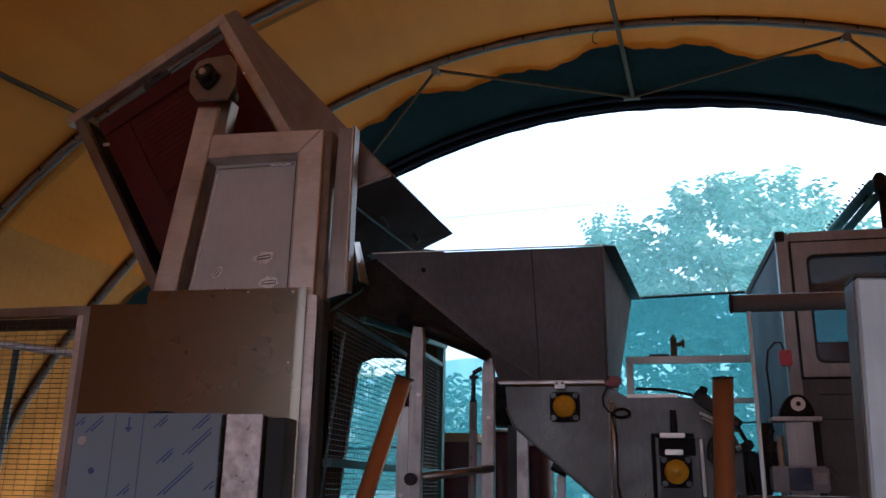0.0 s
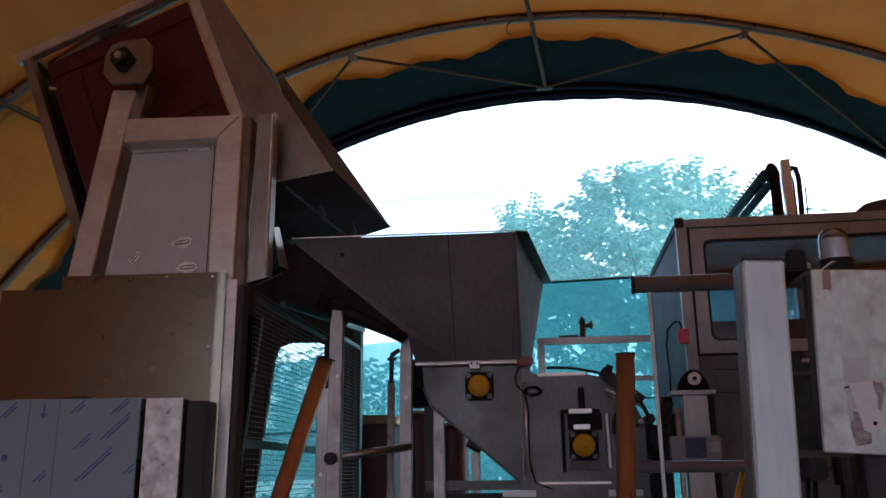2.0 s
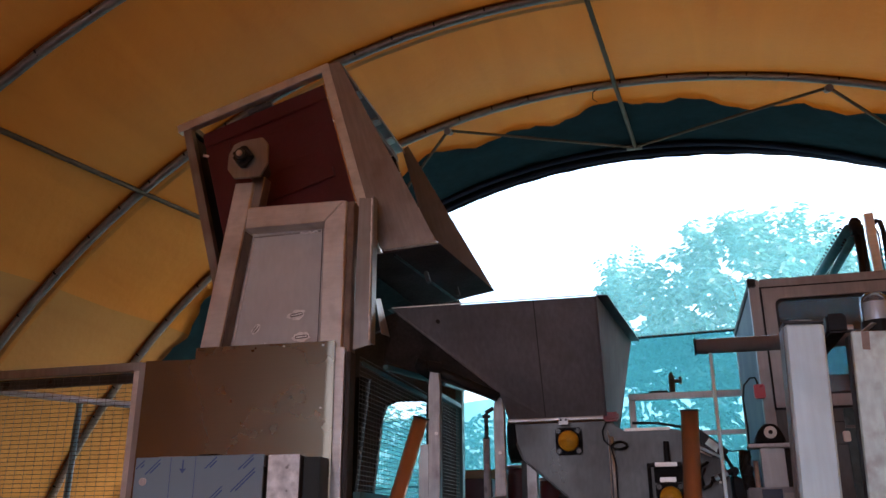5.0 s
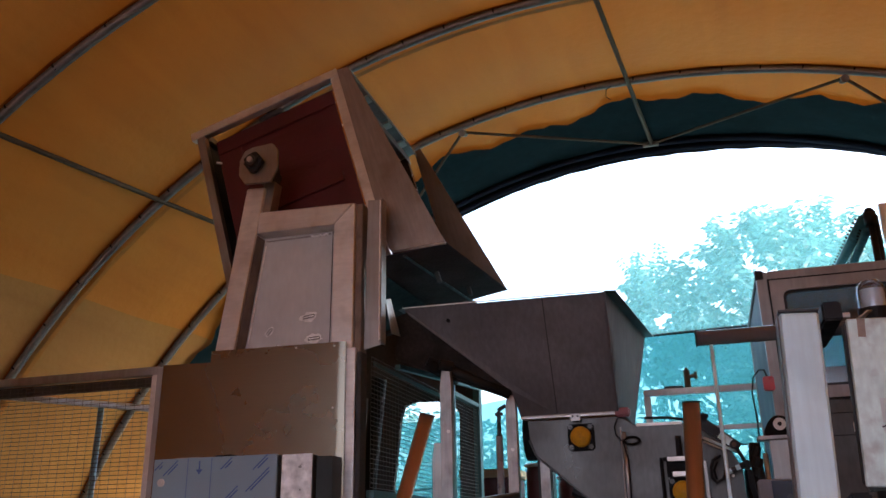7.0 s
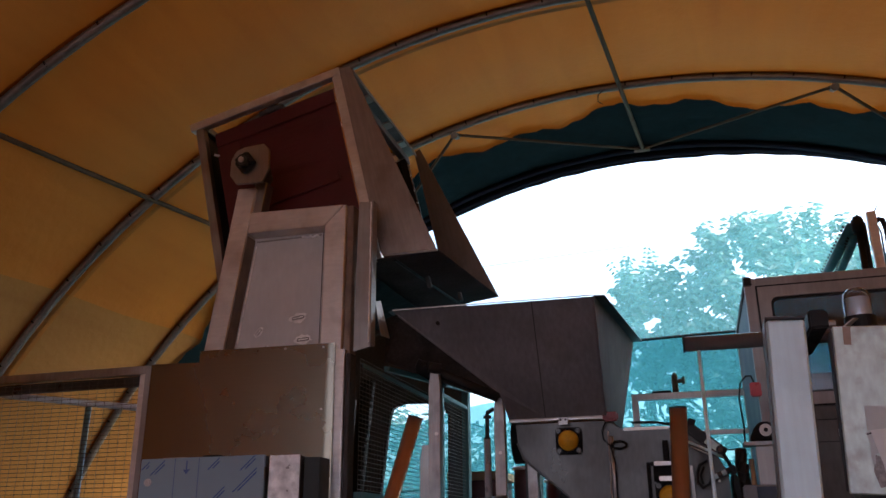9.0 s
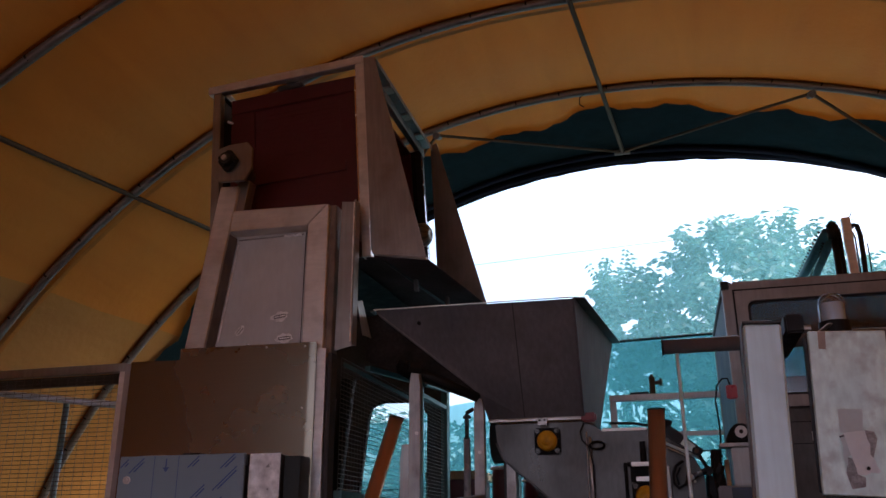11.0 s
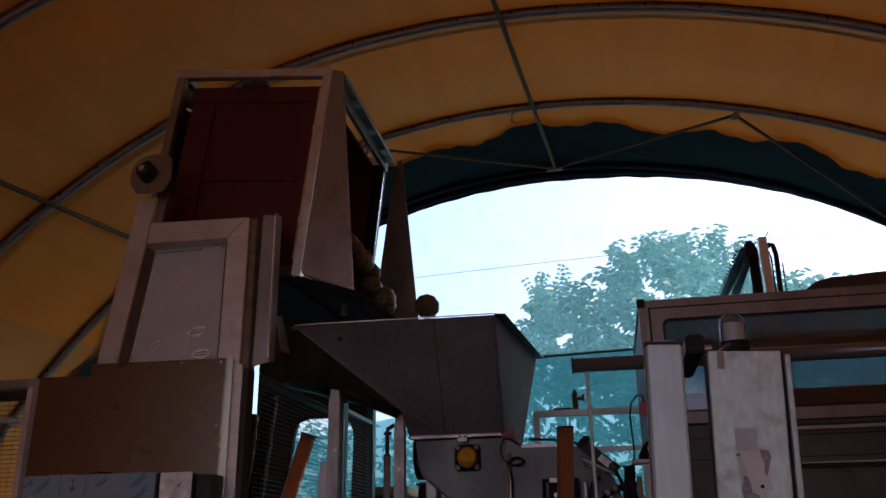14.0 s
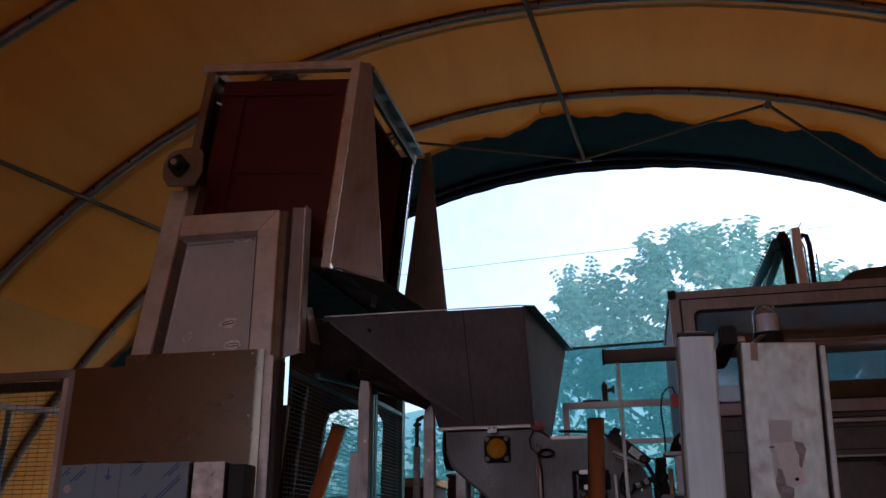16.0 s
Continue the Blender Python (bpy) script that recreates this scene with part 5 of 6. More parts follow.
infeed = thing("upright_tube", "upright polished steel tube with capped end", "tube", "infeed tubes")
part("tube_wall", open_tube((0.067, 2.565, 1.520), (-0.019, 2.582, 0.0), 0.0265), TINTED_TUBE, infeed, smooth=True)
part("end_ring", pipe([(0.067 + 0.027 * math.cos(a), 2.565 + 0.027 * math.sin(a), 1.520) for a in [k * math.tau / 24 for k in range(25)]], 0.0022, 6), BLACK, infeed)

# cross tube, thin rod
cross = thing("cross_tube", "horizontal polished steel tube carried by the control posts", "tube")
part("tube_wall", open_tube((0.104, 2.583, 1.722), (2.2, 2.62, 1.725), 0.024), POLISHED, cross, smooth=True)
part("end_ring", pipe([(0.104, 2.583 + 0.025 * math.cos(a), 1.722 + 0.025 * math.sin(a)) for a in [k * math.tau / 24 for k in range(25)]], 0.003, 6), BLACK, cross)
part("hanging_rod", rod((0.148, 2.583, 1.70), (0.150, 2.585, 0.7), 0.0058, 10), ALU, cross, "thin white rod", smooth=True)
lower = thing("lower_cross_tube", "horizontal steel tube low between the posts", "tube")
part("tube_wall", rod((0.085, 2.60, 1.211), (1.2, 2.60, 1.211), 0.016, 20), POLISHED, lower, smooth=True)

# ---- control posts ----
pillar = thing("white_post", "white coated profile post with a dark slanted top", "post")
part("profile", slab([(0.256, 0.0), (0.352, 0.0), (0.420, 1.683), (0.3225, 1.688)], 2.18, 2.27, 0.006), ALU, pillar)
# slab over the left side, greyer than the profile: shade put into colour
part("shaded_side_face", slab([(0.2515, 0.0), (0.2545, 0.0), (0.3210, 1.684), (0.3180, 1.684)], 2.19, 2.268, 0.001), LEDGE, pillar, "side face in a darker grey for its shade")
part("top_cap", slab([(0.3205, 1.6885), (0.421, 1.684), (0.421, 1.692), (0.3205, 1.697)], 2.178, 2.272, 0.002), DARK_STEEL, pillar)
part("film_tag", sheet([(0.342, 2.30, 1.69), (0.422, 2.30, 1.69), (0.412, 2.30, 1.722), (0.352, 2.30, 1.725)], 0.001), PAPER_OLD, pillar)
clampb = thing("tube_clamp", "black clamp block holding the cross tube", "clamp")
part("clamp_block", block(0.434, 0.484, 2.22, 2.60, 1.665, 1.718, 0.006), BLACK, clampb)
part("clamp_screw", rod((0.487, 2.30, 1.69), (0.512, 2.30, 1.69), 0.012, 10), STEEL, clampb)

control = thing("control_box", "worn light metal control box with a torn paper label", "control box")
front = part("cover", slab([(0.468, 1.238), (0.655, 1.226), (0.682, 1.657), (0.489, 1.667)], 2.220, 2.235, 0.003), ALU_BOX, control)
part("box_body", slab([(0.468, 1.245), (0.500, 1.245), (0.517, 1.655), (0.482, 1.660)], 2.237, 2.275, 0.003), SHADE_STEEL, control)
part("edge_profile", slab([(0.667, 1.225), (0.684, 1.225), (0.706, 1.648), (0.691, 1.649)], 2.225, 2.26, 0.003), ALU_BOX, control)
part("edge_gap", slab([(0.657, 1.226), (0.665, 1.226), (0.690, 1.650), (0.684, 1.652)], 2.232, 2.255, 0), BLACK, control)
part("faded_sticker", slab([(0.532, 1.392), (0.586, 1.392), (0.594, 1.451), (0.534, 1.454)], 2.2180, 2.2192, 0), PAPER_OLD, front)
part("torn_label", slab([(0.538, 1.391), (0.590, 1.396), (0.592, 1.375), (0.597, 1.360), (0.594, 1.335), (0.604, 1.318), (0.606, 1.302), (0.613, 1.293), (0.607, 1.287), (0.590, 1.290), (0.575, 1.283), (0.557, 1.285), (0.555, 1.305), (0.545, 1.350)], 2.212, 2.2135, 0), PAPER, front, "torn white paper label")
GRIME = surface("grey_glue_grime", (0.34, 0.33, 0.32), 0.7, 0.0, 60, 0.35, 0.1, 200)
part("glue_mark", slab([(0.590, 1.397), (0.612, 1.392), (0.618, 1.375), (0.607, 1.345), (0.600, 1.325), (0.590, 1.34)], 2.2165, 2.2175, 0), GRIME, front)
part("glue_mark", slab([(0.540, 1.330), (0.552, 1.325), (0.560, 1.285), (0.575, 1.278), (0.572, 1.255), (0.540, 1.250), (0.531, 1.29)], 2.2165, 2.2175, 0), GRIME, front)
part("tape", slab([(0.527, 1.386), (0.541, 1.390), (0.546, 1.36), (0.549, 1.335), (0.540, 1.33), (0.537, 1.305), (0.529, 1.325), (0.533, 1.36)], 2.2142, 2.2150, 0), PAPER_OLD, front)
part("tape_shadow", slab([(0.527, 1.383), (0.545, 1.388), (0.545, 1.384), (0.528, 1.379)], 2.2130, 2.2138, 0), MACHINE_STEEL, front)
part("label_hole", rod((0.584, 2.2122, 1.300), (0.584, 2.2112, 1.300), 0.005, 10), BLACK, front)
part("rust_mark", slab([(0.511, 1.616), (0.529, 1.614), (0.533, 1.662), (0.514, 1.664)], 2.2178, 2.2192, 0), RUST, front)
part("warning_tab", slab([(0.672, 1.28), (0.682, 1.28), (0.684, 1.325), (0.674, 1.330)], 2.30, 2.305, 0), RED_SWITCH, control)
part("warning_tab", slab([(0.685, 1.24), (0.697, 1.24), (0.694, 1.295), (0.686, 1.30)], 2.31, 2.315, 0), YELLOW_CAP, control)
part("stand_post", block(0.567, 0.622, 2.262, 2.33, 0.0, 1.60, 0.004), SHADE_STEEL, control)
bm = rod((0.527, 2.27, 1.228), (0.527, 2.27, 1.165), 0.030, 20)
rod((0.527, 2.27, 1.165), (0.522, 2.27, 1.10), 0.018, 14, bm)
part("cable_socket", bm, BLACK, control)
part("terminal_block", block(0.434, 0.482, 2.25, 2.33, 1.175, 1.226, 0.006), BLACK, control)
for k, px in enumerate((0.444, 0.460)):
    part("control_cable", pipe([(px, 2.29, 1.18), (px - 0.006, 2.29, 1.10), (px + 0.01, 2.29, 0.9), (px + 0.02 * k, 2.29, 0.0)], 0.006, 8), BLACK, control, smooth=True)

yellow_bar = thing("yellow_bar", "yellow painted bar leaning on the low cross tube", "bar")
part("bar", rod((0.377, 2.630, 1.215), (-0.045, 2.660, 0.0), 0.0075, 10), YELLOW_CAP, yellow_bar, smooth=True)

beacon = thing("warning_beacon", "unlit beacon with a clear dome on a black foot", "lamp")
bx, by = 0.576, 2.30
part("foot", rod((bx, by, 1.664), (bx, by, 1.705), 0.041, 28), BLACK, beacon, smooth=False)
bm = bmesh.new()
prof = [(0.037, 1.7055), (0.037, 1.755), (0.033, 1.772), (0.022, 1.784), (0.0008, 1.789)]
rings = [[bm.verts.new((bx + r * math.cos(k * math.tau / 28), by + r * math.sin(k * math.tau / 28), z)) for k in range(28)] for r, z in prof]
for a, b in zip(rings, rings[1:]):
    for k in range(28):
        bm.faces.new((a[k], a[(k + 1) % 28], b[(k + 1) % 28], b[k]))
dome = part("dome", bm, CLEAR_DOME, beacon, "clear ribbed dome", smooth=True)
dome.visible_shadow = False
bm = rod((bx, by, 1.7055), (bx, by, 1.758), 0.0315, 24)
part("lens_core", bm, surface("white_lens", (0.66, 0.76, 0.80), 0.4, 0.0, 20, 0.05, 0.0), beacon)
part("foot_bracket", sheet([(bx - 0.06, by - 0.05, 1.668), (bx - 0.03, by - 0.06, 1.69), (bx - 0.015, by - 0.045, 1.693), (bx - 0.045, by - 0.03, 1.670)], 0.003), STEEL_LIGHT, beacon)

# ---- packing machine with glazed hood ----
cabin = thing("glazed_machine_hood", "stainless machine hood with large rounded windows", "machine")
CX0, CX1, CY0, CY1, CZ = 0.372, 2.30, 3.42, 4.40, 2.162
part("corner_post", block(CX0, CX0 + 0.042, CY0, CY0 + 0.042, 0.0, CZ, 0.004), HOOD_STEEL, cabin)
part("corner_cap", block(CX0 - 0.004, CX0 + 0.03, CY0 - 0.004, CY0 + 0.02, CZ - 0.035, CZ + 0.006, 0.004), BLACK, cabin)
part("corner_post", block(CX0, CX0 + 0.042, CY1 - 0.042, CY1, 0.0, CZ, 0.004), HOOD_STEEL, cabin)
part("corner_post", block(CX1 - 0.042, CX1, CY0, CY0 + 0.042, 0.0, CZ, 0.004), HOOD_STEEL, cabin)
part("top_frame", block(CX0 + 0.043, CX1 - 0.043, CY0, CY0 + 0.042, CZ - 0.038, CZ, 0.004), HOOD_STEEL, cabin)
# left frame bar in the shade steel: darkness painted against the net's reflection
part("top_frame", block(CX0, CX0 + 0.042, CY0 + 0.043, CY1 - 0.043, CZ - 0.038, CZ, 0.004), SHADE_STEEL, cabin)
part("top_frame", block(CX0 + 0.043, CX1 - 0.043, CY1 - 0.042, CY1, CZ - 0.038, CZ, 0.004), HOOD_STEEL, cabin)


def ring_frame(x0, x1, z0, z1, border, corner, y0, y1):
    """A frame with a round-cornered opening."""
    bm = bmesh.new()
    inner, outer = [], []
    ix0, ix1, iz0, iz1 = x0 + border, x1 - border, z0 + border, z1 - border
    for cxx, czz, start in ((ix1 - corner, iz1 - corner, 0), (ix0 + corner, iz1 - corner, 90), (ix0 + corner, iz0 + corner, 180), (ix1 - corner, iz0 + corner, 270)):
        for k in range(7):
            a = radians(start + 15 * k)
            p = (cxx + corner * math.cos(a), czz + corner * math.sin(a))
            inner.append(p)
            ox = x1 if cxx > (x0 + x1) / 2 else x0
            oz = z1 if czz > (z0 + z1) / 2 else z0
            q = [p[0], p[1]]
            if k < 3:
                q = [ox, p[1]] if start in (0, 180) else [p[0], oz]
            elif k > 3:
                q = [p[0], oz] if start in (0, 180) else [ox, p[1]]
            else:
                q = [ox, oz]
            outer.append(tuple(q))
    rows = []
    for pts, y in ((outer, y0), (inner, y0), (inner, y1), (outer, y1)):
        rows.append([bm.verts.new((x, y, z)) for x, z in pts])
    n = len(inner)
    for r in range(4):
        a, b = rows[r], rows[(r + 1) % 4]
        for k in range(n):
            bm.faces.new((a[k], a[(k + 1) % n], b[(k + 1) % n], b[k]))
    bmesh.ops.recalc_face_normals(bm, faces=bm.faces)
    return bm


hatch = part("hatch_frame", ring_frame(0.420, 1.75, 1.628, 2.118, 0.046, 0.03, CY0 - 0.012, CY0 + 0.02), HOOD_STEEL, cabin, "bevelled steel hatch frame")
part("rubber_seal", ring_frame(0.464, 1.706, 1.672, 2.074, 0.012, 0.028, CY0 - 0.004, CY0 + 0.012), BLACK, hatch)
part("hatch_gap", ring_frame(0.413, 1.757, 1.621, 2.125, 0.009, 0.004, CY0 - 0.008, CY0 + 0.012), BLACK, hatch)
pane = part("pane", block(0.470, 1.70, CY0 + 0.002, CY0 + 0.007, 1.678, 2.068, 0), GLASS, hatch)
pane.visible_shadow = False
part("inner_trough", block(0.46, 2.20, CY0 + 0.30, CY0 + 0.32, 1.60, 1.80, 0.002), surface("dark_blue_trough", (0.035, 0.05, 0.065), 0.7, 0.0, 5, 0.2, 0.03, spec=0.1), cabin)
part("back_frame", ring_frame(0.43, 2.25, 1.50, 2.118, 0.03, 0.03, CY1 - 0.03, CY1 - 0.01), HOOD_STEEL, cabin)
roof_pane = part("hood_roof", block(CX0 + 0.02, CX1 - 0.02, CY0 + 0.044, CY1 - 0.044, CZ - 0.012, CZ - 0.006, 0), clear_glass("roof_pane", (0.84, 0.88, 0.92), 0.25, 0.08), cabin, "clear roof pane")
roof_pane.visible_shadow = False
sheet_side = part("side_sheet", block(CX0 + 0.004, CX0 + 0.010, CY0 + 0.044, CY1 - 0.044, 1.25, CZ - 0.04, 0), FROST, cabin, "pale blue side sheet")
part("lower_panel", block(CX0 + 0.043, CX1 - 0.05, CY0 + 0.004, CY0 + 0.010, 0.08, 1.622, 0.001), MACHINE_STEEL, cabin)
for z in (1.565, 1.48):
    part("panel_joint", block(0.465, CX1 - 0.05, CY0 + 0.0015, CY0 + 0.0035, z, z + 0.004, 0), BLACK, cabin)
part("latch", block(0.645, 0.672, CY0 - 0.012, CY0 + 0.003, 1.49, 1.53, 0.003), STEEL_LIGHT, cabin)
part("tray", block(0.78, CX1 - 0.06, CY0 - 0.06, CY0 - 0.014, 1.60, 1.615, 0.003), DARK_STEEL, cabin)
back_pane = part("back_pane", block(0.46, 2.22, CY1 - 0.022, CY1 - 0.017, 1.53, 2.088, 0), GLASS, cabin)
back_pane.visible_shadow = False
part("under_rail", block(0.78, CX1 - 0.06, CY0 - 0.030, CY0 - 0.001, 1.584, 1.598, 0.003), STEEL, cabin)
part("lower_pane", block(0.66, 0.90, CY0 - 0.006, CY0 + 0.003, 1.27, 1.618, 0.002), surface("dark_glossy_pane", (0.028, 0.052, 0.054), 0.22, 0.0, 5, 0.4, 0.04, 30, spec=0.25), cabin, "dark glossy lower pane")
part("lower_pane_bar", block(0.66, 0.90, CY0 - 0.012, CY0 - 0.0065, 1.540, 1.552, 0.002), MACHINE_STEEL, cabin)
part("low_ledge", block(0.92, CX1 - 0.06, CY0 - 0.020, CY0 - 0.001, 1.436, 1.450, 0.003), BLACK_IRON, cabin)
part("low_rail", block(0.92, CX1 - 0.06, CY0 - 0.034, CY0 - 0.001, 1.452, 1.458, 0.002), STEEL, cabin)
switch = thing("safety_switch", "red safety switch with a looped black cable on the hood corner", "switch")
part("switch_body", block(0.340, 0.382, CY0 - 0.042, CY0 - 0.014, 1.664, 1.720, 0.004), RED_SWITCH, switch)
part("cable", pipe([(0.358, CY0 - 0.03, 1.720), (0.35, CY0 - 0.03, 1.748), (0.33, CY0 - 0.03, 1.748), (0.305, CY0 - 0.03, 1.72), (0.295, CY0 - 0.03, 1.66), (0.300, CY0 - 0.03, 1.55), (0.297, CY0 - 0.03, 1.48), (0.285, CY0 - 0.02, 1.42)], 0.0036, 8), BLACK, switch)

drive = thing("chain_drive", "pillow block bearing on a column with a small grey display box", "machine")
part("shelf", block(0.303, 0.460, CY0 - 0.12, CY0 - 0.02, 1.468, 1.482, 0.002), LEG_STEEL, drive)
bm = slab([(0.330 + 0, 1.483), (0.440, 1.483), (0.440, 1.50), (0.425, 1.535), (0.405, 1.556), (0.370, 1.556), (0.348, 1.535), (0.330, 1.50)], CY0 - 0.115, CY0 - 0.06, 0.006)
part("pillow_block", bm, BLACK_MATT, drive)
bm = rod((0.388, CY0 - 0.115, 1.523), (0.388, CY0 - 0.125, 1.523), 0.023, 24)
part("bearing_ring", bm, surface("pale_ring", (0.7, 0.69, 0.66), 0.4, 0.3, 20, 0.1, 0.0), drive)
part("shaft_tip", rod((0.388, CY0 - 0.125, 1.523), (0.388, CY0 - 0.13, 1.523), 0.008, 12), BLACK_IRON, drive)
part("column", block(0.345, 0.432, CY0 - 0.10, CY0 - 0.03, 0.0, 1.467, 0.004), STEEL, drive)
part("dark_gap", block(0.436, 0.462, CY0 - 0.06, CY0 - 0.01, 0.9, 1.467, 0.002), BLACK, drive)
part("guide_shaft", rod((0.325, CY0 - 0.08, 0.9), (0.325, CY0 - 0.08, 1.42), 0.010, 12), STEEL_LIGHT, drive, smooth=True)
for z, r in ((1.43, 0.016), (1.39, 0.022), (1.355, 0.016)):
    part("cable_gland", rod((0.285, CY0 - 0.07, z - 0.02), (0.30, CY0 - 0.07, z + 0.015), r, 10), BLACK, drive)
part("thick_cable", pipe([(0.292, CY0 - 0.05, 1.46), (0.286, CY0 - 0.06, 1.40), (0.296, CY0 - 0.06, 1.33), (0.305, CY0 - 0.05, 1.24)], 0.022, 10), BLACK, drive, smooth=True)
dbox = part("display_box", block(0.278, 0.448, CY0 - 0.20, CY0 - 0.12, 1.235, 1.318, 0.006), GREY_PLASTIC, drive, "grey box with dark blue display")
part("display", block(0.325, 0.395, CY0 - 0.203, CY0 - 0.2005, 1.243, 1.311, 0.0), SCREEN, dbox)
part("button_row", block(0.402, 0.44, CY0 - 0.203, CY0 - 0.2005, 1.262, 1.298, 0.0), surface("light_key", (0.35, 0.36, 0.38), 0.5, 0.0, 30, 0.1, 0.0), dbox)

drive.matrix_basis = pose(-0.016, 0, 0)

# ---- pipework rail with valve ----
rail = thing("pipe_rail", "grey square-tube rail with a small brass tap behind the dosing unit", "rail")
RY = 4.6
part("top_tube", block(-0.205, 0.55, RY, RY + 0.035, 1.855, 1.890, 0.003), STEEL, rail)
part("upright", block(-0.205, -0.170, RY + 0.001, RY + 0.034, 0.0, 1.854, 0.003), STEEL, rail)
part("low_tube", block(-0.17, 0.55, RY + 0.002, RY + 0.033, 1.655, 1.680, 0.003), STEEL, rail)
part("upright", block(0.515, 0.55, RY + 0.001, RY + 0.034, 0.0, 1.854, 0.003), STEEL, rail)
bm = rod((0.035, RY + 0.017, 1.891), (0.035, RY + 0.017, 1.985), 0.017, 12)
rod((0.035, RY + 0.017, 1.95), (0.082, RY + 0.017, 1.955), 0.011, 10, bm)
rod((0.082, RY + 0.017, 1.935), (0.082, RY + 0.017, 1.975), 0.009, 8, bm)
rod((0.035, RY + 0.017, 1.985), (0.035, RY + 0.017, 2.0), 0.010, 8, bm)
part("tap", bm, surface("tarnished_brass", (0.10, 0.08, 0.05), 0.5, 0.8, 20, 0.2, 0.1), rail, "small tarnished tap")
part("nipple", rod((-0.09, RY + 0.017, 1.897), (0.01, RY + 0.017, 1.897), 0.008, 8), BLACK_IRON, rail)

# ---- elevator head behind the hood ----
elevator = thing("elevator_head", "dark bucket elevator head with a steel post above the hood", "machine")
EY = 4.62
BELT = surface("dark_green_belt", (0.03, 0.12, 0.14), 0.6, 0.0, 10, 0.3, 0.2, spec=0.2)
for start, end, r in (((1.055, EY, 2.745), (1.147, 7.0, 2.95), 0.029), ((1.062, EY + 0.01, 2.68), (1.30, 7.0, 3.00), 0.024)):
    duct = part("conveyor_beam", rod(start, end, r, 14), BELT, elevator, "dark green beam running back", smooth=True)
    p, q = Vector(start), Vector(end)
    for k in range(26):
        c = p.lerp(q, 0.03 + k * 0.037) + Vector((-r * 0.8, 0, r * 0.7))
        part("belt_tooth", rod(c, c + Vector((-0.010, 0, 0.010)), 0.006, 6), BLACK, duct)
bm = rod((1.088, EY - 0.02, 2.70), (1.086, EY - 0.02, 2.775), 0.033, 18)
rod((1.086, EY - 0.02, 2.775), (1.085, EY - 0.02, 2.80), 0.033, 18, bm, r2=0.016)
rod((1.088, EY - 0.02, 2.70), (1.080, EY - 0.02, 2.165), 0.018, 14, bm)
part("duct_nose", bm, BLACK, elevator, smooth=True)
part("black_bar", rod((1.112, EY - 0.01, 2.165), (1.118, EY - 0.01, 2.76), 0.012, 12), BLACK_IRON, elevator, smooth=True)
part("post", block(1.138, 1.184, EY - 0.03, EY + 0.01, 0.0, 2.820, 0.004), STEEL_LIGHT, elevator)
part("cable", pipe([(1.186, EY, 2.765), (1.200, EY, 2.780), (1.216, EY, 2.775), (1.226, EY, 2.72), (1.224, EY, 2.60), (1.215, EY, 2.40), (1.21, EY, 2.165)], 0.014, 10), BLACK, elevator, smooth=True)
part("cable", pipe([(1.188, EY, 2.74), (1.198, EY, 2.70), (1.196, EY, 2.60), (1.195, EY, 2.165)], 0.005, 8), BLACK, elevator, smooth=True)
part("thin_rod", rod((1.243, EY, 2.165), (1.255, EY, 2.664), 0.004, 6), BLACK_IRON, elevator)
part("wire_tip", pipe([(1.165, EY, 2.820), (1.190, EY, 2.832), (1.203, EY, 2.86)], 0.003, 5), BLACK, elevator)
sack = thing("brown_sack", "dark brown tarpaulin bundle lying on the machine hood", "sack")
bm = bmesh.new()
bmesh.ops.create_uvsphere(bm, u_segments=48, v_segments=24, radius=1)
for v in bm.verts:
    nn = 1 + 0.3 * noise.noise(v.co * 2.6 + Vector((3, 0, 0)))
    v.co = Vector((1.74 + 0.66 * math.copysign(abs(v.co.x) ** 0.7, v.co.x), 3.56 + 0.11 * v.co.y, 2.165 + 0.062 * min(1.0, 2.2 * max(0.0, v.co.z)) * nn))
part("tarpaulin", bm, DARK_SACK, sack, smooth=True)

# ---- drums and box behind the stand ----
box = thing("red_box", "dark red box with a raw wooden top board", "box")
part("box_body", block(-1.46, -1.14, 5.34, 5.75, 0.0, 1.50, 0.006), RED_DRUM, box)
part("top_board", block(-1.49, -1.11, 5.32, 5.78, 1.502, 1.555, 0.005), WOOD, box)


def drum(x, y, r, top):
    d = thing("red_drum", "dark red ribbed drum with a pale lid ring", "drum", "red drums")
    bm = bmesh.new()
    prof = [(r * 0.98, 0.0)]
    for k in range(1, 15):
        z = top * k / 15
        prof += [(r, z - 0.03), (r * 1.025, z), (r, z + 0.03)] if k % 3 == 0 else [(r, z)]
    prof += [(r, top - 0.05), (r * 0.96, top)]
    rings = [[bm.verts.new((x + q * math.cos(k * math.tau / 32), y + q * math.sin(k * math.tau / 32), z)) for k in range(32)] for q, z in prof]
    for a, b in zip(rings, rings[1:]):
        for k in range(32):
            bm.faces.new((a[k], a[(k + 1) % 32], b[(k + 1) % 32], b[k]))
    bm.faces.new(rings[-1])
    part("barrel", bm, RED_DRUM, d, smooth=True)
    part("lid_ring", pipe([(x + r * math.cos(k * math.tau / 32), y + r * math.sin(k * math.tau / 32), top) for k in range(33)], 0.012, 8), surface("pale_ring_metal", (0.5, 0.45, 0.42), 0.4, 0.6, 10, 0.1, 0.0), d)


drum(-0.975, 5.40, 0.075, 1.57)
drum(-0.78, 5.60, 0.10, 1.50)
motor = thing("black_motor", "black round motor housing behind the stand", "motor")
part("housing", rod((-0.86, 4.55, 1.66), (-0.66, 4.55, 1.66), 0.13, 24), BLACK, motor)
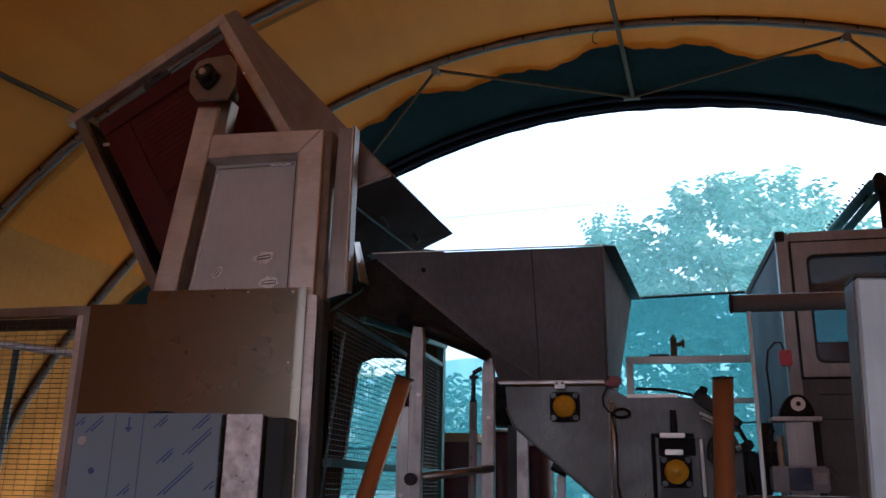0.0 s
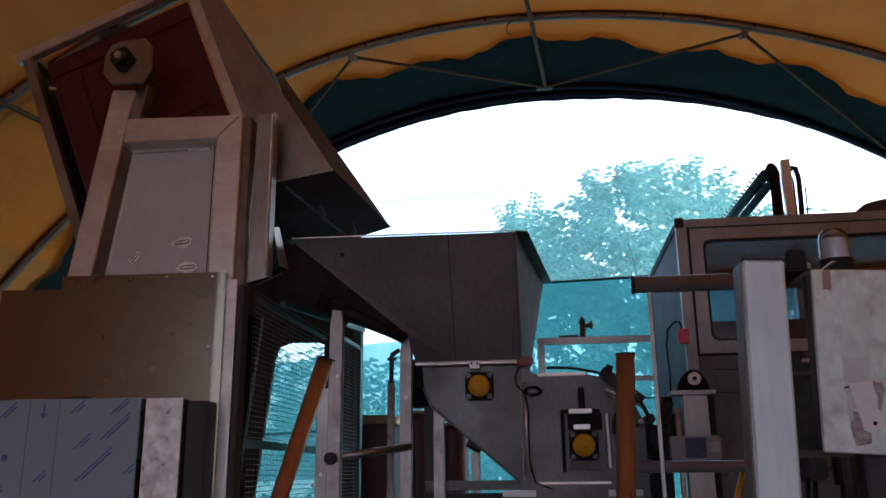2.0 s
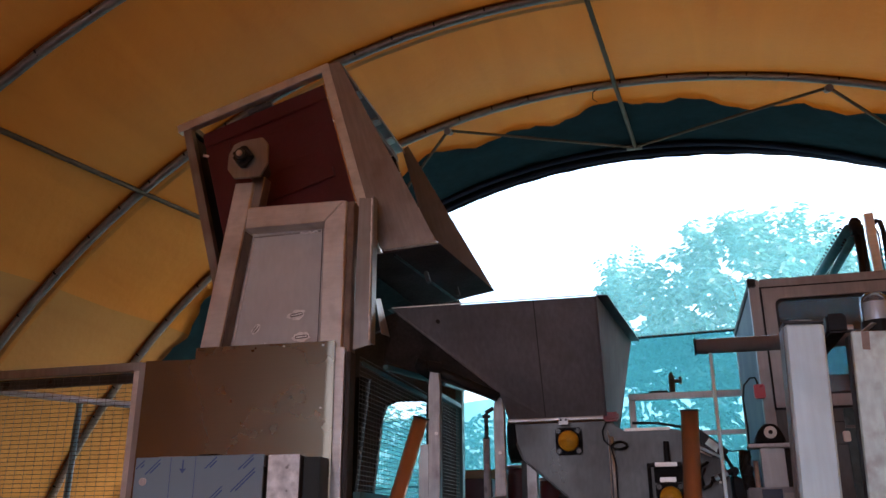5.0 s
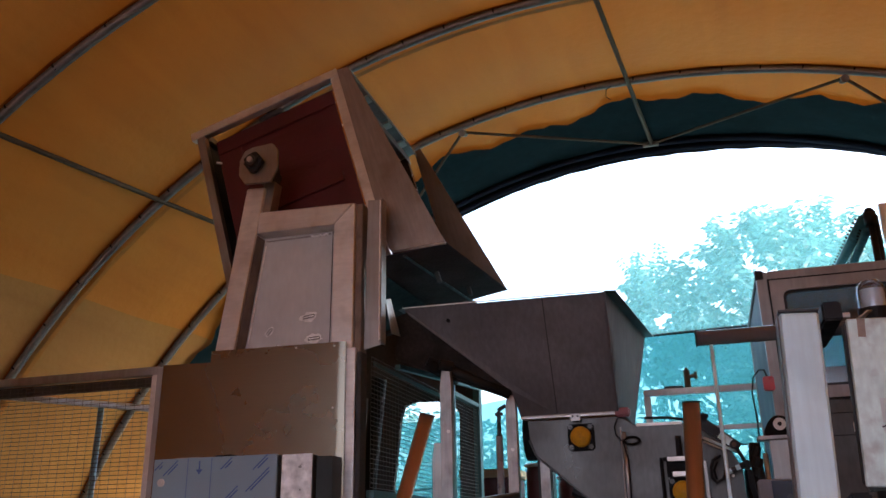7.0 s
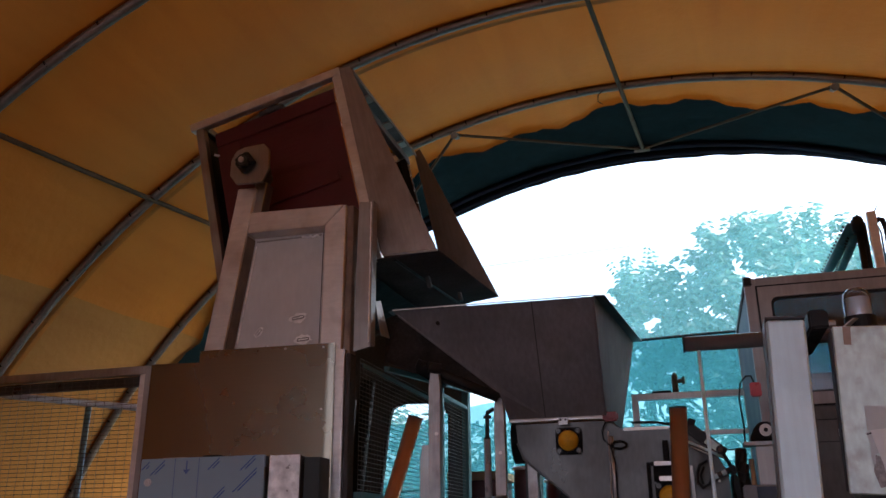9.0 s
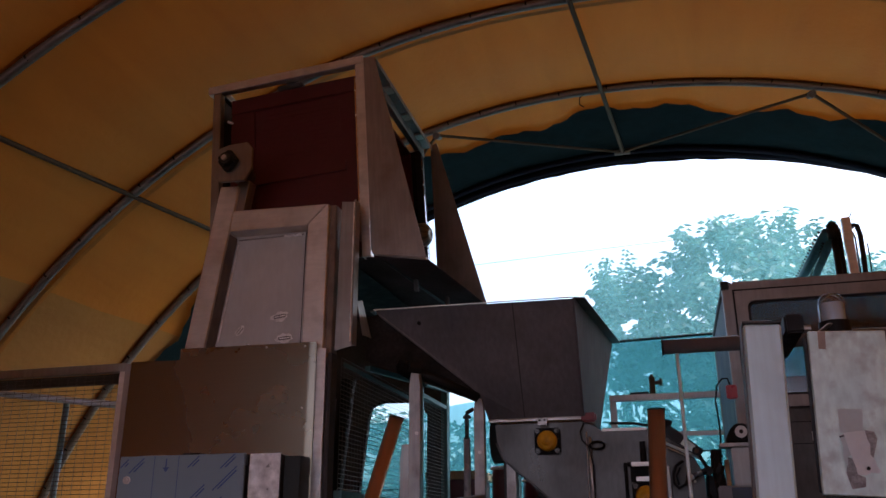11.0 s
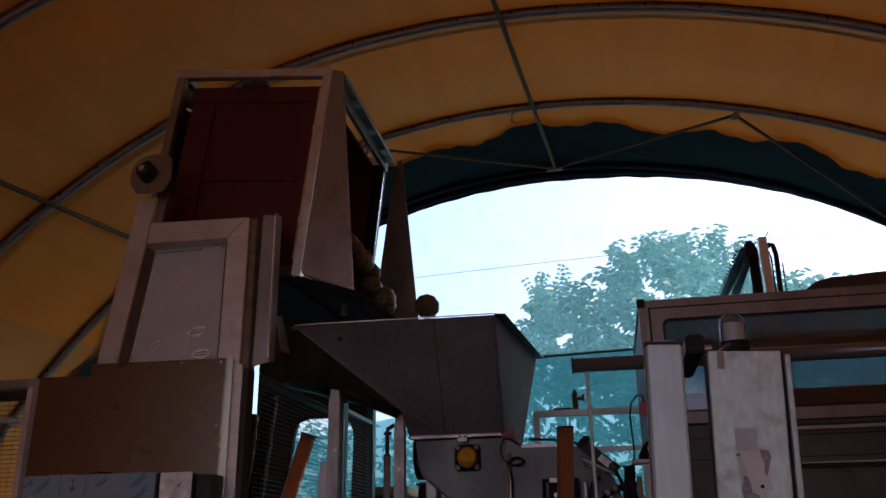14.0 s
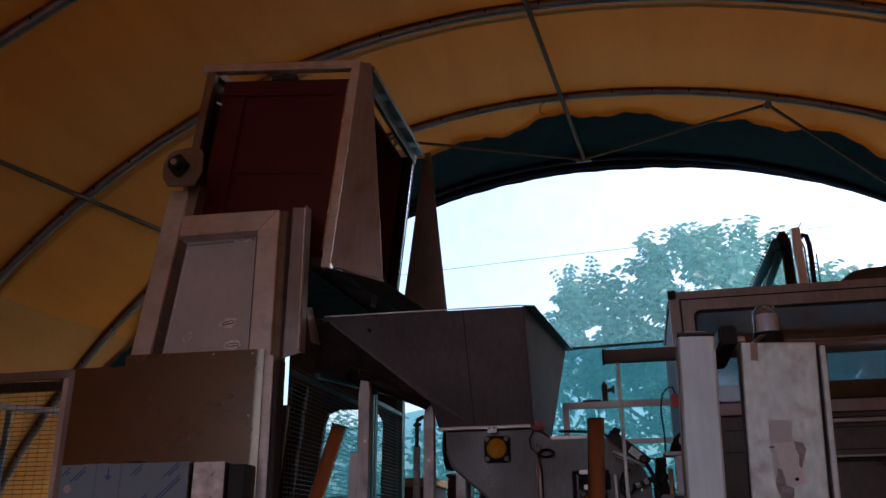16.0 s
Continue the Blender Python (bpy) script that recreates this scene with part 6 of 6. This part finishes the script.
part("bracket", block(-0.80, -0.72, 4.50, 4.60, 0.0, 1.54, 0.004), DARK_STEEL, motor)


# ---- squashes ----
def squash(r):
    t = thing("squash", "small striped cream and green squash tumbling from the crate", "squash", "tipped squashes")
    bm = bmesh.new()
    bmesh.ops.create_uvsphere(bm, u_segments=40, v_segments=18, radius=r)
    for v in bm.verts:
        a = math.atan2(v.co.y, v.co.x)
        rib = 1 + 0.035 * math.cos(10 * a) * (1 - (v.co.z / r) ** 2)
        v.co.x *= rib
        v.co.y *= rib
        v.co.z *= 0.88
        d = math.hypot(v.co.x, v.co.y) / r
        v.co.z *= 0.82 + 0.18 * min(1, d * 2.0)
    part("body", bm, SQUASH, t, smooth=True)
    part("stalk", pipe([(0, 0, 0.66 * r), (0.02 * r, 0, 0.9 * r), (0.12 * r, 0, 1.08 * r)], 0.1 * r, 6), surface("dry_stalk", (0.22, 0.17, 0.09), 0.8, 0.0, 40, 0.2, 0.2), t)
    return t


CARRIAGE_ROWS = [
    (0.0, -1.930, 3.308, 31.5), (0.5, -1.860, 3.315, 28.5), (1.0, -1.797, 3.335, 26.3), (1.5, -1.745, 3.368, 24.4), (2.0, -1.685, 3.388, 22.2), (2.5, -1.630, 3.416, 20.5),
    (3.0, -1.582, 3.443, 18.9), (3.5, -1.548, 3.455, 17.3), (4.0, -1.534, 3.460, 16.7), (4.6, -1.530, 3.459, 16.3), (6.5, -1.528, 3.458, 16.2), (8.2, -1.526, 3.458, 16.2),
    (8.5, -1.515, 3.460, 15.7), (9.0, -1.474, 3.463, 13.5), (10.2, -1.340, 3.482, 7.2), (11.5, -1.195, 3.494, 1.3), (12.0, -1.136, 3.483, -1.6), (12.5, -1.078, 3.472, -4.0),
    (13.0, -1.033, 3.466, -6.0), (13.5, -1.020, 3.461, -6.4), (14.0, -1.015, 3.460, -6.5), (16.0, -1.015, 3.460, -6.5)]
CARRIAGE_Y = 3.32


def carriage_pose(t):
    rows = CARRIAGE_ROWS
    for a, b in zip(rows, rows[1:]):
        if t <= b[0]:
            f = (t - a[0]) / (b[0] - a[0])
            x, z, th = (a[k] + (b[k] - a[k]) * f for k in (1, 2, 3))
            break
    return pose(x, CARRIAGE_Y, z, 0, -th, 0)


# each fall: depth, radius, then (seconds, x, z) from the chute's lip into the hopper
FALLS = [
    (3.85, 0.062, (2.3, -1.16, 2.62), (2.5, -0.93, 2.465), (2.6, -0.857, 2.412), (2.7, -0.76, 2.27), (2.8, -0.68, 2.08)),
    (3.95, 0.060, (2.5, -1.14, 2.60), (2.6, -0.970, 2.458), (2.75, -0.90, 2.35), (2.9, -0.85, 2.15)),
    (3.95, 0.066, (2.45, -1.25, 2.76), (2.6, -1.088, 2.636), (2.9, -0.942, 2.433), (3.05, -0.88, 2.30), (3.2, -0.84, 2.10)),
    (3.90, 0.064, (2.8, -1.15, 2.66), (3.1, -1.027, 2.521), (3.3, -0.875, 2.440), (3.5, -0.819, 2.298), (3.6, -0.78, 2.12)),
    (4.00, 0.066, (3.0, -1.15, 2.66), (3.3, -0.985, 2.514), (3.5, -0.89, 2.47), (3.7, -0.800, 2.406), (3.8, -0.646, 2.323), (3.9, -0.60, 2.15)),
    (3.90, 0.062, (3.2, -1.15, 2.66), (3.5, -0.930, 2.493), (3.7, -0.881, 2.410), (3.9, -0.78, 2.15)),
    (3.95, 0.072, (3.4, -1.15, 2.68), (3.7, -1.004, 2.542), (3.8, -0.925, 2.520), (3.9, -0.821, 2.440), (4.0, -0.690, 2.305), (4.1, -0.60, 2.12)),
    (3.90, 0.068, (3.6, -1.15, 2.68), (3.9, -0.997, 2.543), (4.0, -0.925, 2.537), (4.1, -0.85, 2.45), (4.2, -0.80, 2.31), (4.3, -0.74, 2.10)),
    (3.92, 0.066, (10.9, -1.25, 2.75), (11.3, -0.80, 2.38), (11.45, -0.76, 2.32), (11.6, -0.72, 2.10)),
    (3.95, 0.064, (11.1, -1.20, 2.66), (11.5, -1.033, 2.562), (11.7, -1.032, 2.545), (11.9, -0.906, 2.415), (12.0, -0.84, 2.33), (12.1, -0.80, 2.12)),
    (4.00, 0.066, (11.5, -1.20, 2.68), (11.9, -1.052, 2.551), (12.1, -0.904, 2.439), (12.2, -0.86, 2.34), (12.3, -0.82, 2.14)),
    (3.95, 0.066, (11.7, -1.20, 2.72), (12.1, -1.026, 2.561), (12.2, -0.972, 2.508), (12.3, -0.880, 2.373), (12.4, -0.83, 2.14)),
    (4.05, 0.062, (11.8, -1.22, 2.80), (12.2, -1.078, 2.659), (12.3, -0.981, 2.459), (12.4, -0.892, 2.457), (12.5, -0.826, 2.349), (12.6, -0.77, 2.12)),
    (3.90, 0.066, (12.0, -1.20, 2.80), (12.3, -1.013, 2.591), (12.4, -0.95, 2.527), (12.5, -0.775, 2.441), (12.6, -0.593, 2.357), (12.7, -0.50, 2.12)),
    (3.95, 0.068, (12.1, -1.15, 2.86), (12.4, -1.014, 2.689), (12.5, -0.957, 2.516), (12.6, -0.754, 2.352), (12.7, -0.67, 2.12)),
    (4.00, 0.062, (12.2, -1.15, 2.88), (12.5, -1.034, 2.743), (12.6, -0.943, 2.451), (12.7, -0.758, 2.451), (12.8, -0.582, 2.350), (12.9, -0.50, 2.12)),
    (3.90, 0.064, (12.3, -1.12, 2.84), (12.6, -0.983, 2.616), (12.7, -0.867, 2.379), (12.8, -0.752, 2.368), (12.9, -0.66, 2.12)),
    (4.05, 0.060, (12.4, -1.15, 2.84), (12.7, -1.072, 2.668), (12.8, -0.818, 2.491), (12.9, -0.664, 2.370), (13.0, -0.603, 2.362), (13.1, -0.501, 2.338), (13.2, -0.45, 2.12)),
    (3.95, 0.066, (12.45, -1.05, 2.80), (12.7, -0.894, 2.573), (12.8, -0.85, 2.44), (12.9, -0.786, 2.465), (13.0, -0.631, 2.421), (13.1, -0.58, 2.30), (13.2, -0.52, 2.10)),
    (3.90, 0.064, (12.5, -1.12, 2.80), (12.8, -0.993, 2.605), (12.9, -0.847, 2.370), (13.0, -0.80, 2.33), (13.1, -0.736, 2.340), (13.2, -0.66, 2.12)),
    (4.00, 0.066, (12.6, -1.14, 2.84), (12.9, -1.051, 2.658), (13.0, -0.972, 2.528), (13.1, -0.856, 2.418), (13.2, -0.719, 2.374), (13.3, -0.579, 2.319), (13.4, -0.50, 2.10)),
    (3.85, 0.068, (12.7, -1.12, 2.84), (13.0, -0.933, 2.624), (13.1, -0.978, 2.587), (13.2, -0.863, 2.363), (13.3, -0.743, 2.328), (13.4, -0.68, 2.10)),
    (3.95, 0.068, (12.8, -1.12, 2.80), (13.1, -1.060, 2.511), (13.2, -1.047, 2.506), (13.3, -0.931, 2.503), (13.4, -0.672, 2.491), (13.5, -0.493, 2.323), (13.6, -0.42, 2.10)),
    (3.90, 0.066, (12.9, -1.12, 2.88), (13.2, -1.036, 2.676), (13.3, -0.994, 2.424), (13.4, -0.694, 2.357), (13.5, -0.63, 2.20), (13.6, -0.60, 2.08)),
    (4.00, 0.062, (13.0, -1.12, 2.84), (13.4, -0.986, 2.426), (13.5, -0.676, 2.356), (13.6, -0.663, 2.373), (13.7, -0.60, 2.25), (13.8, -0.56, 2.08)),
    (3.95, 0.070, (13.1, -1.10, 2.84), (13.5, -0.880, 2.655), (13.6, -0.696, 2.518), (13.7, -0.52, 2.40), (13.8, -0.371, 2.326), (13.9, -0.34, 2.15)),
    (4.05, 0.064, (13.2, -1.12, 2.80), (13.5, -0.940, 2.504), (13.6, -0.833, 2.370), (13.8, -0.641, 2.360), (13.9, -0.58, 2.22), (14.0, -0.54, 2.08)),
    (3.90, 0.060, (13.3, -1.12, 2.80), (13.6, -0.981, 2.514), (13.8, -0.623, 2.481), (13.9, -0.52, 2.34), (14.0, -0.48, 2.10)),
    (3.95, 0.066, (13.2, -1.12, 2.76), (13.6, -0.946, 2.396), (13.8, -0.859, 2.359), (14.0, -0.673, 2.357), (14.1, -0.60, 2.22), (14.2, -0.56, 2.08)),
    (4.00, 0.062, (13.4, -1.10, 2.84), (13.8, -0.768, 2.560), (13.9, -0.66, 2.40), (14.0, -0.60, 2.15)),
    (3.95, 0.064, (13.4, -1.12, 2.76), (13.8, -1.008, 2.491), (14.0, -0.976, 2.479), (14.2, -0.738, 2.434), (14.3, -0.66, 2.33), (14.4, -0.60, 2.12)),
    (3.92, 0.068, (13.6, -1.12, 2.80), (14.0, -1.019, 2.626), (14.2, -0.968, 2.426), (14.4, -0.729, 2.439), (14.5, -0.63, 2.34), (14.6, -0.55, 2.12)),
    (3.95, 0.072, (13.9, -1.12, 2.74), (14.3, -0.99, 2.46), (14.4, -0.80, 2.37), (14.5, -0.580, 2.340), (14.6, -0.497, 2.334), (14.8, -0.377, 2.365), (14.9, -0.346, 2.368), (15.0, -0.317, 2.366), (15.1, -0.304, 2.368),
     (15.3, -0.257, 2.358), (15.4, -0.21, 2.29), (15.5, -0.154, 2.156), (15.6, -0.12, 1.92), (15.7, -0.10, 1.70)),
    (4.00, 0.062, (14.0, -1.12, 2.76), (14.4, -0.994, 2.487), (14.6, -0.824, 2.351), (14.75, -0.74, 2.22), (14.9, -0.70, 2.08)),
    (3.90, 0.064, (14.2, -1.12, 2.76), (14.6, -0.972, 2.474), (14.8, -0.888, 2.391), (14.9, -0.657, 2.311), (15.0, -0.60, 2.20), (15.1, -0.58, 2.08)),
    (4.05, 0.062, (14.3, -1.12, 2.76), (14.8, -1.002, 2.426), (15.0, -0.676, 2.327), (15.1, -0.62, 2.20), (15.2, -0.60, 2.06)),
]


# more squashes rolling over the chute floor while the crate empties
roll = random.Random(4)
for k in range(16):
    t0 = round(11.6 + 0.17 * k, 2)
    y = 3.58 + 0.72 * roll.random()
    dx = roll.uniform(-0.03, 0.03)
    FALLS.append((y, roll.uniform(0.056, 0.068), (t0, -1.13 + dx, 2.76), (round(t0 + 0.3, 2), -1.04 + dx, 2.56), (round(t0 + 0.6, 2), -0.93 + dx, 2.44), (round(t0 + 0.75, 2), -0.85 + dx, 2.36), (round(t0 + 0.95, 2), -0.78 + dx, 2.12)))


def motions():
    walk(carriage, [(t, pose(x, CARRIAGE_Y, z, 0, -th, 0)) for t, x, z, th in CARRIAGE_ROWS])
    rng = random.Random(11)
    for i, (y, r, *path) in enumerate(FALLS):
        ob = squash(r)
        # waiting inside the crate, carried along with it
        u, v, w = rng.uniform(-0.66, -0.30), -1.045 + r + 0.02 + 0.13 * (i % 3), rng.uniform(0.20, 0.88)
        start = path[0][0] - 0.5
        rows = []
        turn = Euler((rng.uniform(0, 6), rng.uniform(0, 6), rng.uniform(0, 6))).to_matrix().to_4x4()
        for t in sorted({round(max(0.0, start) * k / 6, 2) for k in range(7)}):
            m = carriage_pose(t)
            rows.append((t, Matrix.Translation(m @ Vector((u, w, v))) @ turn))
        spin = 0.0
        last = None
        for t, x, z in path:
            if last:
                spin += min(70.0, 100.0 * math.hypot(x - last[0], z - last[1]) / r * 0.12)
            last = (x, z)
            rows.append((t, pose(x, y, z, 0, spin, 0) @ turn))
        end = path[-1][0]
        if path[-1][2] > 1.9:
            rest = Matrix.Translation((-0.61 + 0.08 * (i % 4), 3.92 + 0.07 * (i % 5), 1.80 + 0.035 * (i // 8))) @ pose(0, 0, 0, 0, spin + 40, 0) @ turn
        else:
            rest = Matrix.Translation((-0.02, 4.42, 0.07)) @ pose(0, 0, 0, 0, spin + 40, 0) @ turn
        if end + 0.2 < 16.0:
            rows.append((end + 0.2, rest))
        rows.append((16.0, rest))
        walk(ob, rows)


motions()
